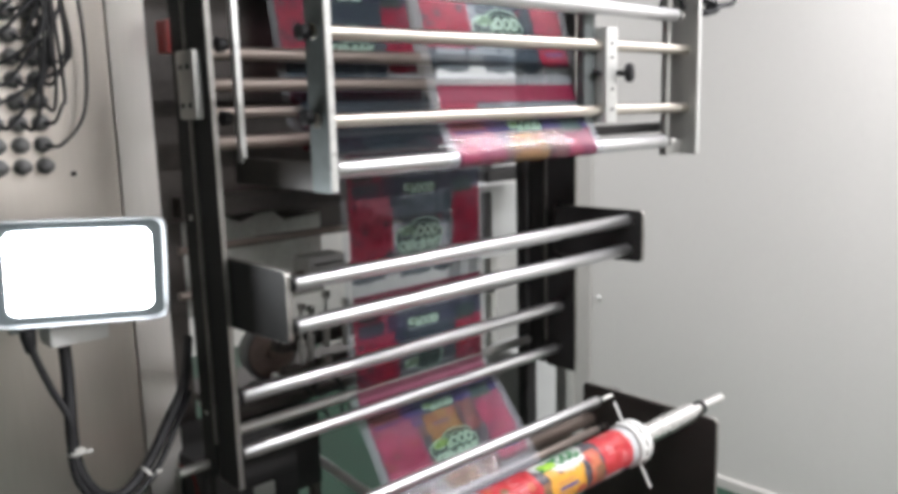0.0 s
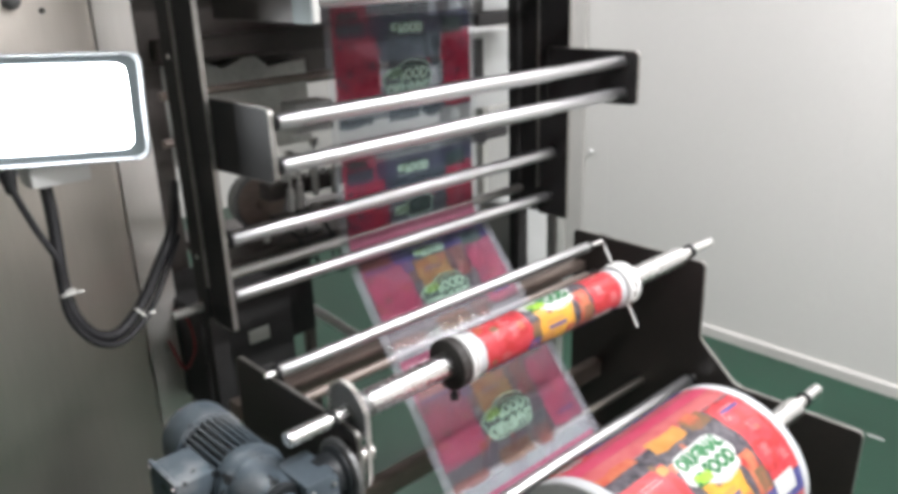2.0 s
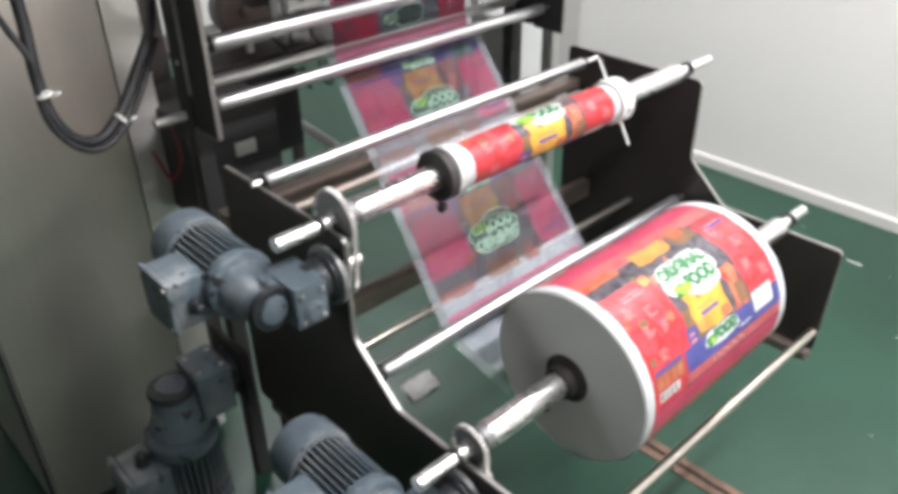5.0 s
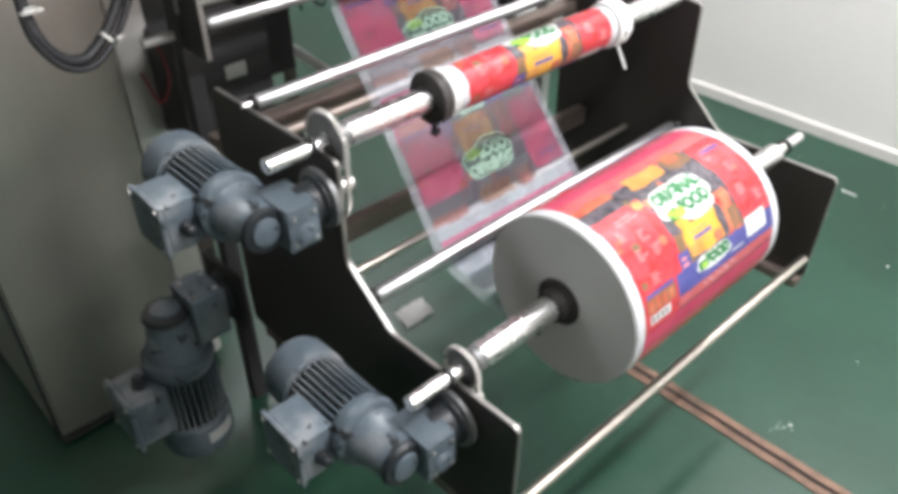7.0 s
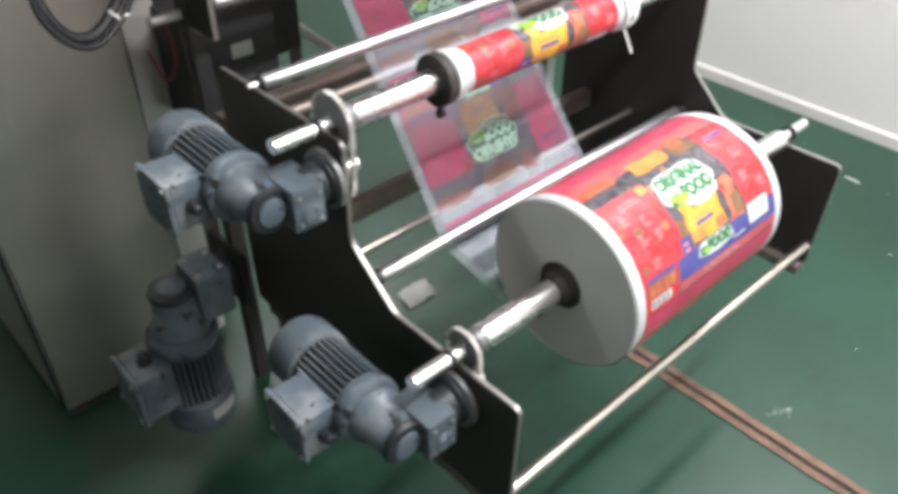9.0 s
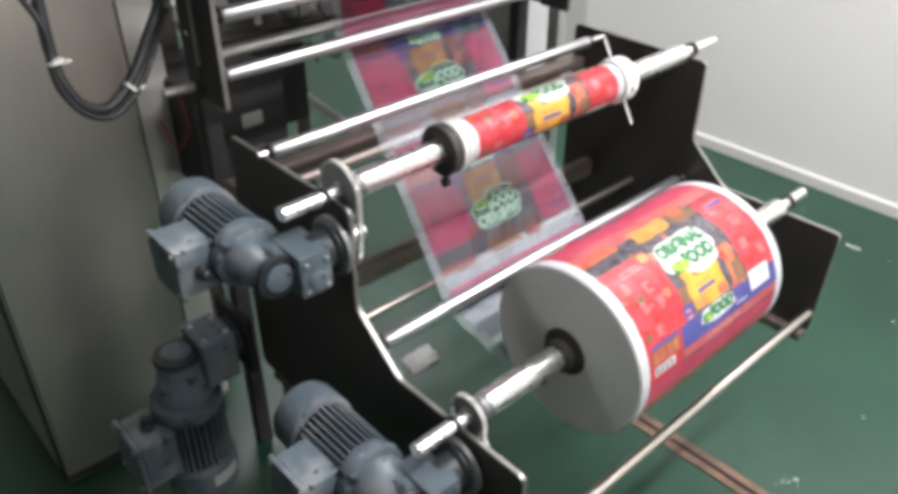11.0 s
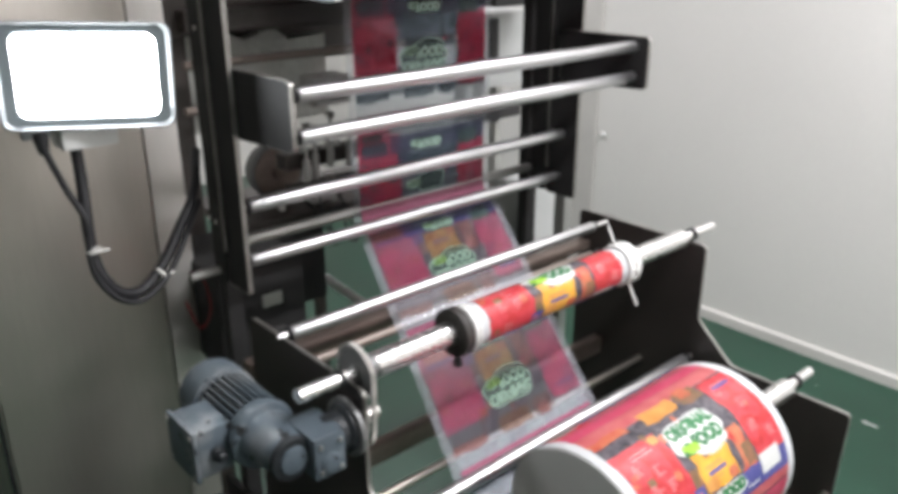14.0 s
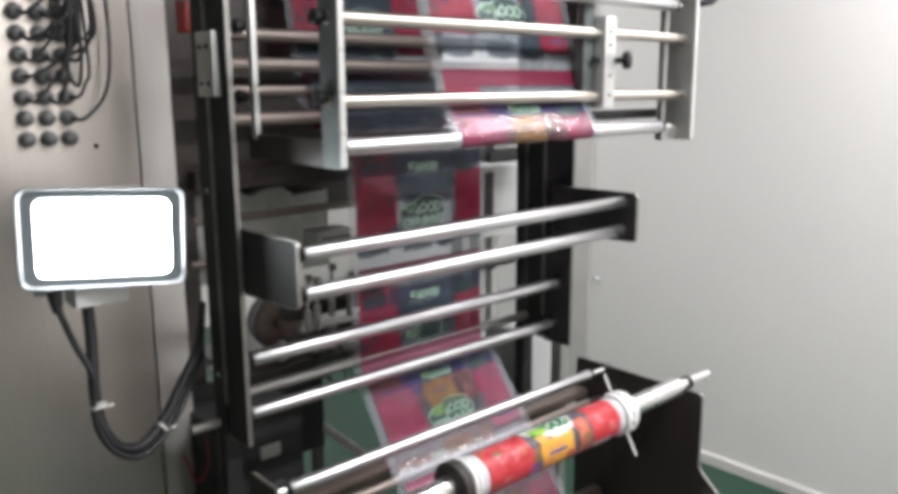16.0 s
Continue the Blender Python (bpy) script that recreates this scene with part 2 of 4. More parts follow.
def lathe(bm, base, axis, rows, seg=32):
    """Turns rows of (distance along the axis, radius) round the axis, closed at both ends."""
    base, axis = Vector(base), Vector(axis).normalized()
    side = axis.orthogonal().normalized()
    up = axis.cross(side)
    rings = []
    for s, r in rows:
        c = base + axis * s
        rings.append([bm.verts.new(c + (side * math.cos(a) + up * math.sin(a)) * r) for a in (2 * math.pi * k / seg for k in range(seg))])
    for a, b in zip(rings, rings[1:]):
        for k in range(seg):
            bm.faces.new((a[k], a[(k + 1) % seg], b[(k + 1) % seg], b[k]))
    bm.faces.new(rings[0][::-1])
    bm.faces.new(rings[-1])
    return bm


def rod(bm, p, q, r, seg=24, edge=0.001):
    p, q = Vector(p), Vector(q)
    d = (q - p).length
    e = min(edge, r * 0.4, d * 0.3)
    return lathe(bm, p, q - p, [(0, r - e), (e, r), (d - e, r), (d, r - e)], seg)


def smooth_line(pts, n=10):
    pts = [Vector(p) for p in pts]
    ext = [2 * pts[0] - pts[1], *pts, 2 * pts[-1] - pts[-2]]
    out = []
    for a, b, c, d in zip(ext, ext[1:], ext[2:], ext[3:]):
        for k in range(n):
            t = k / n
            out.append(0.5 * (2 * b + (c - a) * t + (2 * a - 5 * b + 4 * c - d) * t * t + (3 * b - a - 3 * c + d) * t ** 3))
    return out + [pts[-1]]


def sweep(bm, pts, r, seg=10, n=10):
    line = smooth_line(pts, n)
    rings, side = [], None
    for k, p in enumerate(line):
        d = (line[min(k + 1, len(line) - 1)] - line[max(k - 1, 0)]).normalized()
        side = (side - d * side.dot(d)).normalized() if side else d.orthogonal().normalized()
        up = d.cross(side)
        rings.append([bm.verts.new(p + (side * math.cos(a) + up * math.sin(a)) * r) for a in (2 * math.pi * j / seg for j in range(seg))])
    for a, b in zip(rings, rings[1:]):
        for j in range(seg):
            bm.faces.new((a[j], a[(j + 1) % seg], b[(j + 1) % seg], b[j]))
    bm.faces.new(rings[0][::-1])
    bm.faces.new(rings[-1])
    return bm


def outline(corners, radius, n=5):
    """A closed outline in two coordinates with its corners rounded."""
    pts = []
    for k, c in enumerate(corners):
        a, c, b = Vector(corners[k - 1]), Vector(c), Vector(corners[(k + 1) % len(corners)])
        r = min(radius, (a - c).length * 0.45, (b - c).length * 0.45)
        p, q = c + (a - c).normalized() * r, c + (b - c).normalized() * r
        for j in range(n + 1):
            t = j / n
            pts.append((1 - t) ** 2 * p + 2 * t * (1 - t) * c + t * t * q)
    return pts


def slab(bm, pts, x0, x1, axis=0, bevel=0.0008):
    """An outline in the other two axes, given thickness along one axis."""
    def place(p, s):
        v = [p[0], p[1]]
        v.insert(axis, s)
        return Vector(v)
    a = [bm.verts.new(place(p, x0)) for p in pts]
    b = [bm.verts.new(place(p, x1)) for p in pts]
    bm.faces.new(a[::-1])
    bm.faces.new(b)
    for k in range(len(pts)):
        bm.faces.new((a[k], a[(k + 1) % len(pts)], b[(k + 1) % len(pts)], b[k]))
    return bm


def edge_band(bm, pts, x0, x1, grow=0.0006):
    """The bare rim of a cut plate: a thin band just proud of the outline."""
    n = len(pts)
    ring = []
    for k in range(n):
        t = (Vector(pts[(k + 1) % n]) - Vector(pts[k - 1])).normalized()
        m = Vector((t.y, -t.x))
        p = Vector(pts[k])
        ring.append((p + m * grow, p - m * grow))
    if ring:
        q = [(bm.verts.new((x0, *r[0])), bm.verts.new((x1, *r[0])), bm.verts.new((x1, *r[1])), bm.verts.new((x0, *r[1]))) for r in ring]
        for k in range(n):
            a, b = q[k], q[(k + 1) % n]
            for i in range(4):
                bm.faces.new((a[i], b[i], b[(i + 1) % 4], a[(i + 1) % 4]))
    return bm


def bm_new():
    return bmesh.new()


def bolt(parent, p, axis, r=0.006, h=0.005, mat=None, name="bolt"):
    bm = lathe(bm_new(), p, axis, [(0, r), (h * 0.8, r), (h, r * 0.8)], 6)
    return part(name, bm, mat or M["shaft"], parent)


# ---- the room ----
X0, X1, Y0, Y1, ZC = -3.2, 2.615, -3.6, 4.2, 3.2
bm = box(bm_new(), (X0 - 0.2, Y0 - 0.2, -0.15), (X1 + 0.2, Y1 + 0.2, 0))
floor = tagged(part("floor", bm, M["floor"], smooth=0), "glossy green epoxy workshop floor, scuffed and spotted", "floor", kind="structure")
bm = box(bm_new(), (X0, Y0, ZC), (X1, Y1, ZC + 0.1))
tagged(part("ceiling", bm, M["ceiling"], smooth=0), "plain white panel ceiling of the workshop", "ceiling", kind="structure")


def panel_wall(name, lo, hi, along, face, label, mat="wall"):
    """A wall of upright sandwich panels: a backing wall and panels with narrow joints."""
    bm = box(bm_new(), lo, hi)
    wall = tagged(part(name, bm, M["joint"], smooth=0), label, "wall", kind="structure")
    a, b = lo[along], hi[along]
    width, n = 1.15, 0
    shift = 0.006
    s = a
    stops = []
    while s < b - 0.05:
        e = min(s + width, b)
        stops.append((s, e))
        s = e
    for s, e in stops:
        l, h = list(lo), list(hi)
        l[along], h[along] = s + 0.0002, e - 0.0002
        other = 1 - along
        if face > 0:
            l[other], h[other] = hi[other], hi[other] + shift
        else:
            l[other], h[other] = lo[other] - shift, lo[other]
        part("wall_panel", box(bm_new(), l, h), M[mat], wall, smooth=0)
    return wall


panel_wall("wall_east", (X1 + 0.006, Y0, 0), (X1 + 0.15, Y1, ZC), 1, -1, "white sandwich panel wall beside the machine")
panel_wall("wall_north", (X0, Y1 + 0.006, 0), (X1, Y1 + 0.15, ZC), 0, -1, "white sandwich panel wall behind the machine")
# west side is out of view; its grey is chosen to weaken bounced light
panel_wall("wall_west", (X0 - 0.15, Y0, 0), (X0 - 0.006, Y1, ZC), 1, 1, "unseen grey wall added to close the room and cut bounce light", "unseen_wall")
panel_wall("wall_south", (X0, Y0 - 0.15, 0), (X1, Y0 - 0.006, ZC), 0, 1, "plain white panel wall of the workshop")
bm = bm_new()
slab(bm, [(X1 - 0.016, 0), (X1, 0), (X1, 0.055), (X1 - 0.004, 0.055), (X1 - 0.014, 0.045)], Y0, Y1, 1)
tagged(part("baseboard", bm, M["skirting"], smooth=0), "white skirting along the foot of the panel wall", "baseboard", kind="structure")
bm = box(bm_new(), (X1 - 0.012, 1.15, 0.05), (X1 - 0.001, 1.28, ZC - 0.01), 0.003)
tagged(part("trim", bm, M["skirting"], smooth=0), "upright white cover strip on the panel wall", "trim", kind="structure")
bm = lathe(bm_new(), (X1 - 0.02, 1.10, 0.80), (1, 0, 0), [(0, 0.006), (0.012, 0.012), (0.02, 0.012)], 12)
tagged(part("wall_screw", bm, M["white"]), "small white screw cap on the panel wall", "screw")

# worn joint across the floor
bm = bm_new()
for a, b in ((0.842, 0.865), (0.881, 0.904)):
    n = 60
    left = [bm.verts.new((a + 0.004 * noise.noise((k * 0.7, a * 9, 0)), -3.4 + k * 3.0 / n, 0.004)) for k in range(n + 1)]
    right = [bm.verts.new((b + 0.004 * noise.noise((k * 0.7, b * 9, 3)), -3.4 + k * 3.0 / n, 0.004)) for k in range(n + 1)]
    for k in range(n):
        bm.faces.new((left[k], right[k], right[k + 1], left[k + 1]))
joint = tagged(part("floor_joint", bm, M["groove"], smooth=0), "brown worn joint with a dark slot in the floor", "floor joint", kind="structure")
bm = box(bm_new(), (0.865, -3.4, 0.0005), (0.881, -0.4, 0.0025))
part("slot", bm, M["groove_dark"], joint, smooth=0)
bm = bm_new()
rnd = random.Random(4)
for k in range(34):
    cx, cy = rnd.uniform(0.9, 2.4), rnd.uniform(-1.4, 0.4)
    if k < 8:
        cx, cy = 0.975 + rnd.gauss(0, 0.016), -0.955 + rnd.gauss(0, 0.012)
    r = rnd.uniform(0.0015, 0.0045)
    ring = [bm.verts.new((cx + r * rnd.uniform(0.5, 1.2) * math.cos(a), cy + r * rnd.uniform(0.5, 1.2) * math.sin(a), 0.003)) for a in (0, 1.2, 2.4, 3.7, 5.0)]
    bm.faces.new(ring)
tagged(part("floor_specks", bm, M["white"], smooth=0), "pale paint specks and crumbs on the green floor", "specks", kind="stuff")

bm = bm_new()
n = 10
grid = [[bm.verts.new((0.50 + 0.11 * i / n + 0.02 * j / n, 0.05 + 0.08 * j / n, 0.004 + 0.02 * abs(noise.noise((i * 0.35, j * 0.35, 2))))) for i in range(n + 1)] for j in range(n + 1)]
for j in range(n):
    for i in range(n):
        bm.faces.new((grid[j][i], grid[j][i + 1], grid[j + 1][i + 1], grid[j + 1][i]))
bmesh.ops.solidify(bm, geom=bm.faces[:], thickness=0.001)
tagged(part("film_scrap", bm, M["white"], smooth=60), "crumpled white scrap of film lying on the floor", "scrap")

bm = box(bm_new(), (2.25, -0.57, 0.0), (2.258, -0.51, 0.0025), 0.001, 1)
tagged(part("offcut", bm, M["card"], smooth=0), "short white plastic offcut lying on the green floor", "scrap")

# ---- control cabinet ----
cab = thing("control_cabinet", (-0.23, 0.65, 0), "brushed stainless control cabinet with cable glands on its front", "cabinet")
CY = 0.333
part("body", box(bm_new(), (-0.461, CY + 0.004, 0.03), (-0.064, 1.05, 2.35), 0.006), M["cabinet"], cab)
part("corner_post", slab(bm_new(), [(-0.060, CY - 0.006), (0.030, CY + 0.022), (0.030, 1.05), (-0.060, 1.05)], 0.03, 2.35, 2), M["strip"], cab, "brighter stainless corner post")
part("door", box(bm_new(), (-0.452, CY - 0.008, 0.06), (-0.066, CY + 0.003, 2.33), 0.003), M["cabinet"], cab)
part("plinth", box(bm_new(), (-0.455, CY + 0.01, 0.0), (-0.004, 1.04, 0.03)), M["black"], cab)
part("corner_seal", box(bm_new(), (-0.4655, CY - 0.002, 0.03), (-0.457, CY + 0.01, 2.3), 0.002), M["rubber"], cab, "dark rubber corner seal")
GL = []
for row in range(9):
    for col in range(3):
        gx, gz = -0.291 + col * 0.041, 1.706 + row * 0.042
        p = Vector((gx, CY - 0.008, gz))
        bm = lathe(bm_new(), p, (0, -1, 0), [(0, 0.0165), (0.006, 0.0165), (0.008, 0.012), (0.012, 0.012), (0.013, 0.0135), (0.022, 0.0135), (0.026, 0.008)], 12)
        part("cable_gland", bm, M["dull_flange"], cab)
        GL.append(p + Vector((0, -0.024, 0)))
bm = lathe(bm_new(), (-0.156, CY - 0.008, 1.686), (0, -1, 0), [(0, 0.005), (0.003, 0.005), (0.004, 0.003)], 10)
part("screw", bm, M["rubber"], cab)
wires = []
for k, g in enumerate(GL):
    if k < 5:
        continue
    r2 = random.Random(k)
    top = Vector((-0.20 + r2.uniform(-0.05, 0.05), CY - 0.05 - r2.uniform(0, 0.04), 2.3))
    low = g.z - r2.uniform(0.005, 0.03)
    mid = Vector((-0.20 + r2.uniform(-0.02, 0.05), CY - 0.05 - r2.uniform(0, 0.03), g.z + r2.uniform(0.05, 0.12)))
    pts = [g, Vector((g.x + 0.015, g.y - 0.02, low + 0.01)), Vector(((g.x + mid.x) / 2 + 0.01, mid.y, (low + mid.z) / 2)), mid, (mid + top) / 2 + Vector((0.01, 0, 0)), top]
    if k == 5:
        pts = [g, g + Vector((0.02, -0.03, 0.0)), Vector((-0.140, CY - 0.05, 1.80)), Vector((-0.125, CY - 0.05, 1.90)), Vector((-0.13, CY - 0.05, 2.05)), Vector((-0.16, CY - 0.05, 2.3))]
    wires.append(pts)
    bm = sweep(bm_new(), pts, 0.0036, 7, 7)
    w = part("cable", bm, M["wire"], cab)

# ---- floodlight ----
LX0, LX1, LZ0, LZ1, LY = -0.406, -0.124, 1.452, 1.634, 0.0
lamp = thing("floodlight", (-0.26, CY - 0.01, 1.54), "lit rectangular LED floodlight bracketed to the stainless cabinet", "floodlight")
sq = outline([(LX0, LZ0), (LX1, LZ0), (LX1, LZ1), (LX0, LZ1)], 0.022, 6)


def framed(bm, pts, y0, y1, scale0=1.0, scale1=1.0):
    c = sum((Vector(p) for p in pts), Vector((0, 0))) / len(pts)
    a = [bm.verts.new((c.x + (p[0] - c.x) * scale0, y0, c.y + (p[1] - c.y) * scale0)) for p in pts]
    b = [bm.verts.new((c.x + (p[0] - c.x) * scale1, y1, c.y + (p[1] - c.y) * scale1)) for p in pts]
    for k in range(len(pts)):
        bm.faces.new((a[k], a[(k + 1) % len(pts)], b[(k + 1) % len(pts)], b[k]))
    return a, b


TILT = Matrix.Translation((-0.26, 0.0, 1.54)) @ pose(0, 0, 0, 0, 2.5, -20).to_3x3().to_4x4() @ Matrix.Translation((0.26, 0, -1.54))


def tilted(bm):
    bmesh.ops.transform(bm, matrix=TILT, verts=bm.verts)
    return bm


bm = bm_new()
a, b = framed(bm, sq, LY + 0.085, LY + 0.0, 0.86, 1.0)
bm.faces.new(a)
framed_front, inner = framed(bm, sq, LY, LY - 0.004, 1.0, 0.975)
c, d = framed(bm, sq, LY - 0.004, LY + 0.004, 0.975, 0.93)
bmesh.ops.remove_doubles(bm, verts=bm.verts, dist=1e-5)
part("housing", tilted(bm), M["lamp_body"], lamp)
bm = bm_new()
e, f = framed(bm, sq, LY + 0.003, LY + 0.0045, 0.935, 0.80)
bmesh.ops.remove_doubles(bm, verts=bm.verts, dist=1e-5)
part("reflector", tilted(bm), M["lamp_rim"], lamp, "grey bevelled reflector")
bm = bm_new()
g = [bm.verts.new((-0.2585 + (p[0] + 0.2585) * 0.80, LY + 0.0038, 1.543 + (p[1] - 1.543) * 0.76)) for p in sq]
bm.faces.new(g)
part("lit_panel", tilted(bm), M["lamp_glow"], lamp, "glowing white LED panel", smooth=0)
bm = bm_new()
for k in range(9):
    x = LX0 + 0.035 + k * 0.025
    box(bm, (x, LY + 0.08, LZ0 + 0.03), (x + 0.006, LY + 0.11, LZ1 - 0.03), 0.001, 1)
part("cooling_fins", tilted(bm), M["lamp_body"], lamp)
bm = bm_new()
box(bm, (-0.315, LY + 0.03, 1.412), (-0.215, LY + 0.10, 1.450), 0.008)
part("cable_box", bm, M["white"], lamp, "cream cable box below the lamp")
bm = bm_new()
box(bm, (-0.29, LY + 0.09, 1.42), (-0.25, CY - 0.006, 1.436), 0.003)
box(bm, (-0.31, CY - 0.02, 1.38), (-0.23, CY - 0.009, 1.47), 0.003)
part("bracket", bm, M["lamp_body"], lamp)

cable = thing("lamp_cable", (-0.3, 0.1, 1.1), "thick black cable looping down from the floodlight with white ties", "cable")
thick = [(-0.286, 0.06, 1.42), (-0.288, 0.05, 1.35), (-0.300, 0.02, 1.25), (-0.298, 0.0, 1.19), (-0.270, 0.0, 1.142), (-0.225, 0.01, 1.128), (-0.17, 0.03, 1.16),
         (-0.115, 0.06, 1.215), (-0.06, 0.10, 1.27), (0.0, 0.2, 1.33)]
part("hose", sweep(bm_new(), thick, 0.0105, 12, 8), M["rubber"], cable)
thin = [(-0.345, 0.04, 1.445), (-0.342, 0.03, 1.41), (-0.325, 0.02, 1.35), (-0.306, 0.0, 1.29), (-0.312, -0.006, 1.23), (-0.306, -0.012, 1.18), (-0.274, -0.014, 1.132), (-0.225, -0.006, 1.116),
        (-0.165, 0.014, 1.146), (-0.11, 0.045, 1.2), (-0.05, 0.1, 1.25)]
part("flex", sweep(bm_new(), thin, 0.006, 10, 8), M["rubber"], cable)
part("plug_collar", lathe(bm_new(), (-0.346, 0.04, 1.452), (0.05, -0.05, -1), [(0, 0.012), (0.012, 0.013), (0.03, 0.010), (0.04, 0.008)], 14), M["rubber"], cable)
for p, d in (((-0.303, -0.004, 1.235), (0.1, -0.05, -1)), ((-0.178, 0.02, 1.148), (0.8, 0.1, 0.6))):
    d = Vector(d).normalized()
    part("cable_tie", lathe(bm_new(), Vector(p) - d * 0.0025, d, [(0, 0.0150), (0.005, 0.0150)], 16), M["tie"], cable)
    part("tie_tail", box(bm_new(), Vector(p) + Vector((0.012, -0.014, -0.003)), Vector(p) + Vector((0.024, -0.008, 0.002)), 0.001, 1), M["tie"], cable)

# ---- unwind stand: two black side plates with rails ----
PL, PR = -0.035, 1.022
stand = thing("unwind_stand", (0.49, -0.3, 0), "black steel unwind stand with two stepped side plates", "machine stand")
prof = [(-0.055, 1.033), (-0.461, 1.033), (-0.461, 0.830), (-0.568, 0.735), (-0.874, 0.735), (-0.866, 0.45), (-0.055, 0.45)]
for x, name in ((PL, "side_plate"), (PR, "side_plate")):
    pts = outline([(p[0] + 0.009 if p[0] == -0.461 and x < 0.5 else p[0], p[1]) for p in prof], 0.016)
    sp = part(name, slab(bm_new(), pts, x - 0.004, x + 0.006), M["brown_plate"], stand)
    part("plate_edge", edge_band(bm_new(), pts, x - 0.0015, x + 0.0062), M["black_edge"], sp, "bare metal cut edge")
    box_b = bm_new()
    box(box_b, (x - 0.03 if x > 0.5 else x - 0.006, -0.862, 0.428), (x + 0.006 if x > 0.5 else x + 0.03, -0.10, 0.452), 0.002)
    part("base_rail", box_b, M["rail"], stand, "brown base rail")
for x in (PL + 0.008, PR + 0.006):
    for y in (-0.145, 0.30) if x > 0.5 else (-0.145,):
        part("leg", box(bm_new(), (x, y, 0.02), (x + 0.04, y + 0.04, 1.02 if y < 0 else 0.9), 0.003), M["black"], stand)
        part("foot", lathe(bm_new(), (x + 0.02, y + 0.02, 0), (0, 0, 1), [(0, 0.03), (0.012, 0.028), (0.016, 0.01), (0.03, 0.01)], 16), M["black"], stand)
part("front_bar", rod(bm_new(), (PL + 0.006, -0.857, 0.505), (PR - 0.006, -0.857, 0.505), 0.0115), M["bronze"], stand, "round front tie bar")
part("cross_rail", box(bm_new(), (PL + 0.006, -0.165, 0.615), (PR - 0.006, -0.135, 0.665), 0.003), M["rail"], stand, "brown cross rail")
part("cross_rod", rod(bm_new(), (PL + 0.006, -0.30, 0.652), (PR - 0.006, -0.30, 0.652), 0.010), M["bronze"], stand)
part("cross_rail", box(bm_new(), (PL + 0.006, -0.02, 0.86), (PR - 0.006, 0.02, 0.90), 0.003), M["rail"], stand, "brown cross rail")
part("cross_rail", box(bm_new(), (PL + 0.006, -0.10, 0.925), (PR - 0.006, -0.06, 0.95), 0.003), M["rail"], stand, "brown cross rail")
part("stub_bar", rod(bm_new(), (-0.088, 0.10, 1.086), (0.0, 0.10, 1.086), 0.010), M["alu"], stand)
part("stub_bar", rod(bm_new(), (-0.16, 0.03, 0.52), (PL - 0.006, 0.03, 0.52), 0.018), M["alu"], stand)


# ---- rollers ----
def roller(y, z, x0, x1, r, label, name="guide_roller", shaft=0.006, tip0=0.02, tip1=0.02, step=0.0, group="guide rollers", mat="steel"):
    t = thing(name, ((x0 + x1) / 2, y, z - r), label, "roller", group)
    L = x1 - x0
    rows = [(0, r * 0.82), (0.004, r), (L * 0.3, r), (L * 0.3 + 0.004, r + step), (L * 0.72, r + step), (L * 0.72 + 0.004, r), (L - 0.004, r), (L, r * 0.82)]
    part("tube", lathe(bm_new(), (x0, y, z), (1, 0, 0), rows, 36), M[mat], t)
    part("axle", rod(bm_new(), (x0 - tip0, y, z), (x0 + 0.002, y, z), shaft), M["shaft"], t)
    part("axle", rod(bm_new(), (x1 - 0.002, y, z), (x1 + tip1, y, z), shaft), M["shaft"], t)
    part("bearing", lathe(bm_new(), (x0 - 0.008, y, z), (1, 0, 0), [(0, r * 0.9), (0.001, r * 1.08), (0.006, r * 1.08), (0.007, r * 0.6)], 24), M["rubber"], t)
    part("bearing", lathe(bm_new(), (x1 + 0.001, y, z), (1, 0, 0), [(0, r * 0.6), (0.001, r * 0.9), (0.006, r * 0.9), (0.007, r * 0.75)], 24), M["rubber"], t)
    return t


roller(-0.218, 1.508, 0.012, 0.990, 0.0145, "polished steel guide roller between black brackets", step=0.0016, tip0=0.011)
roller(-0.218, 1.432, 0.012, 0.990, 0.0145, "polished steel guide roller between black brackets", step=0.0016, tip0=0.011)
roller(0.0, 1.25, 0.012, 0.985, 0.0157, "polished steel guide roller between the tower plates")
roller(0.014, 1.125, 0.012, 0.980, 0.0138, "polished steel guide roller between the tower plates")
roller(-0.19, 1.042, -0.02, 0.905, 0.0135, "polished steel roller across the unwind stand", tip0=0.03, tip1=0.06)
roller(-0.455, 0.72, 0.02, 0.99, 0.0155, "polished steel roller behind the film reel", tip0=0.055, tip1=0.032, step=0.001)
roller(-0.13, 0.925, 0.0, 0.985, 0.011, "thin dull steel idler roller under the film web", tip0=0.03, tip1=0.035, mat="dull_bar")
roller(0.118, 1.13, 0.012, 0.985, 0.0125, "dull steel deflecting roller behind the tower", mat="alu")


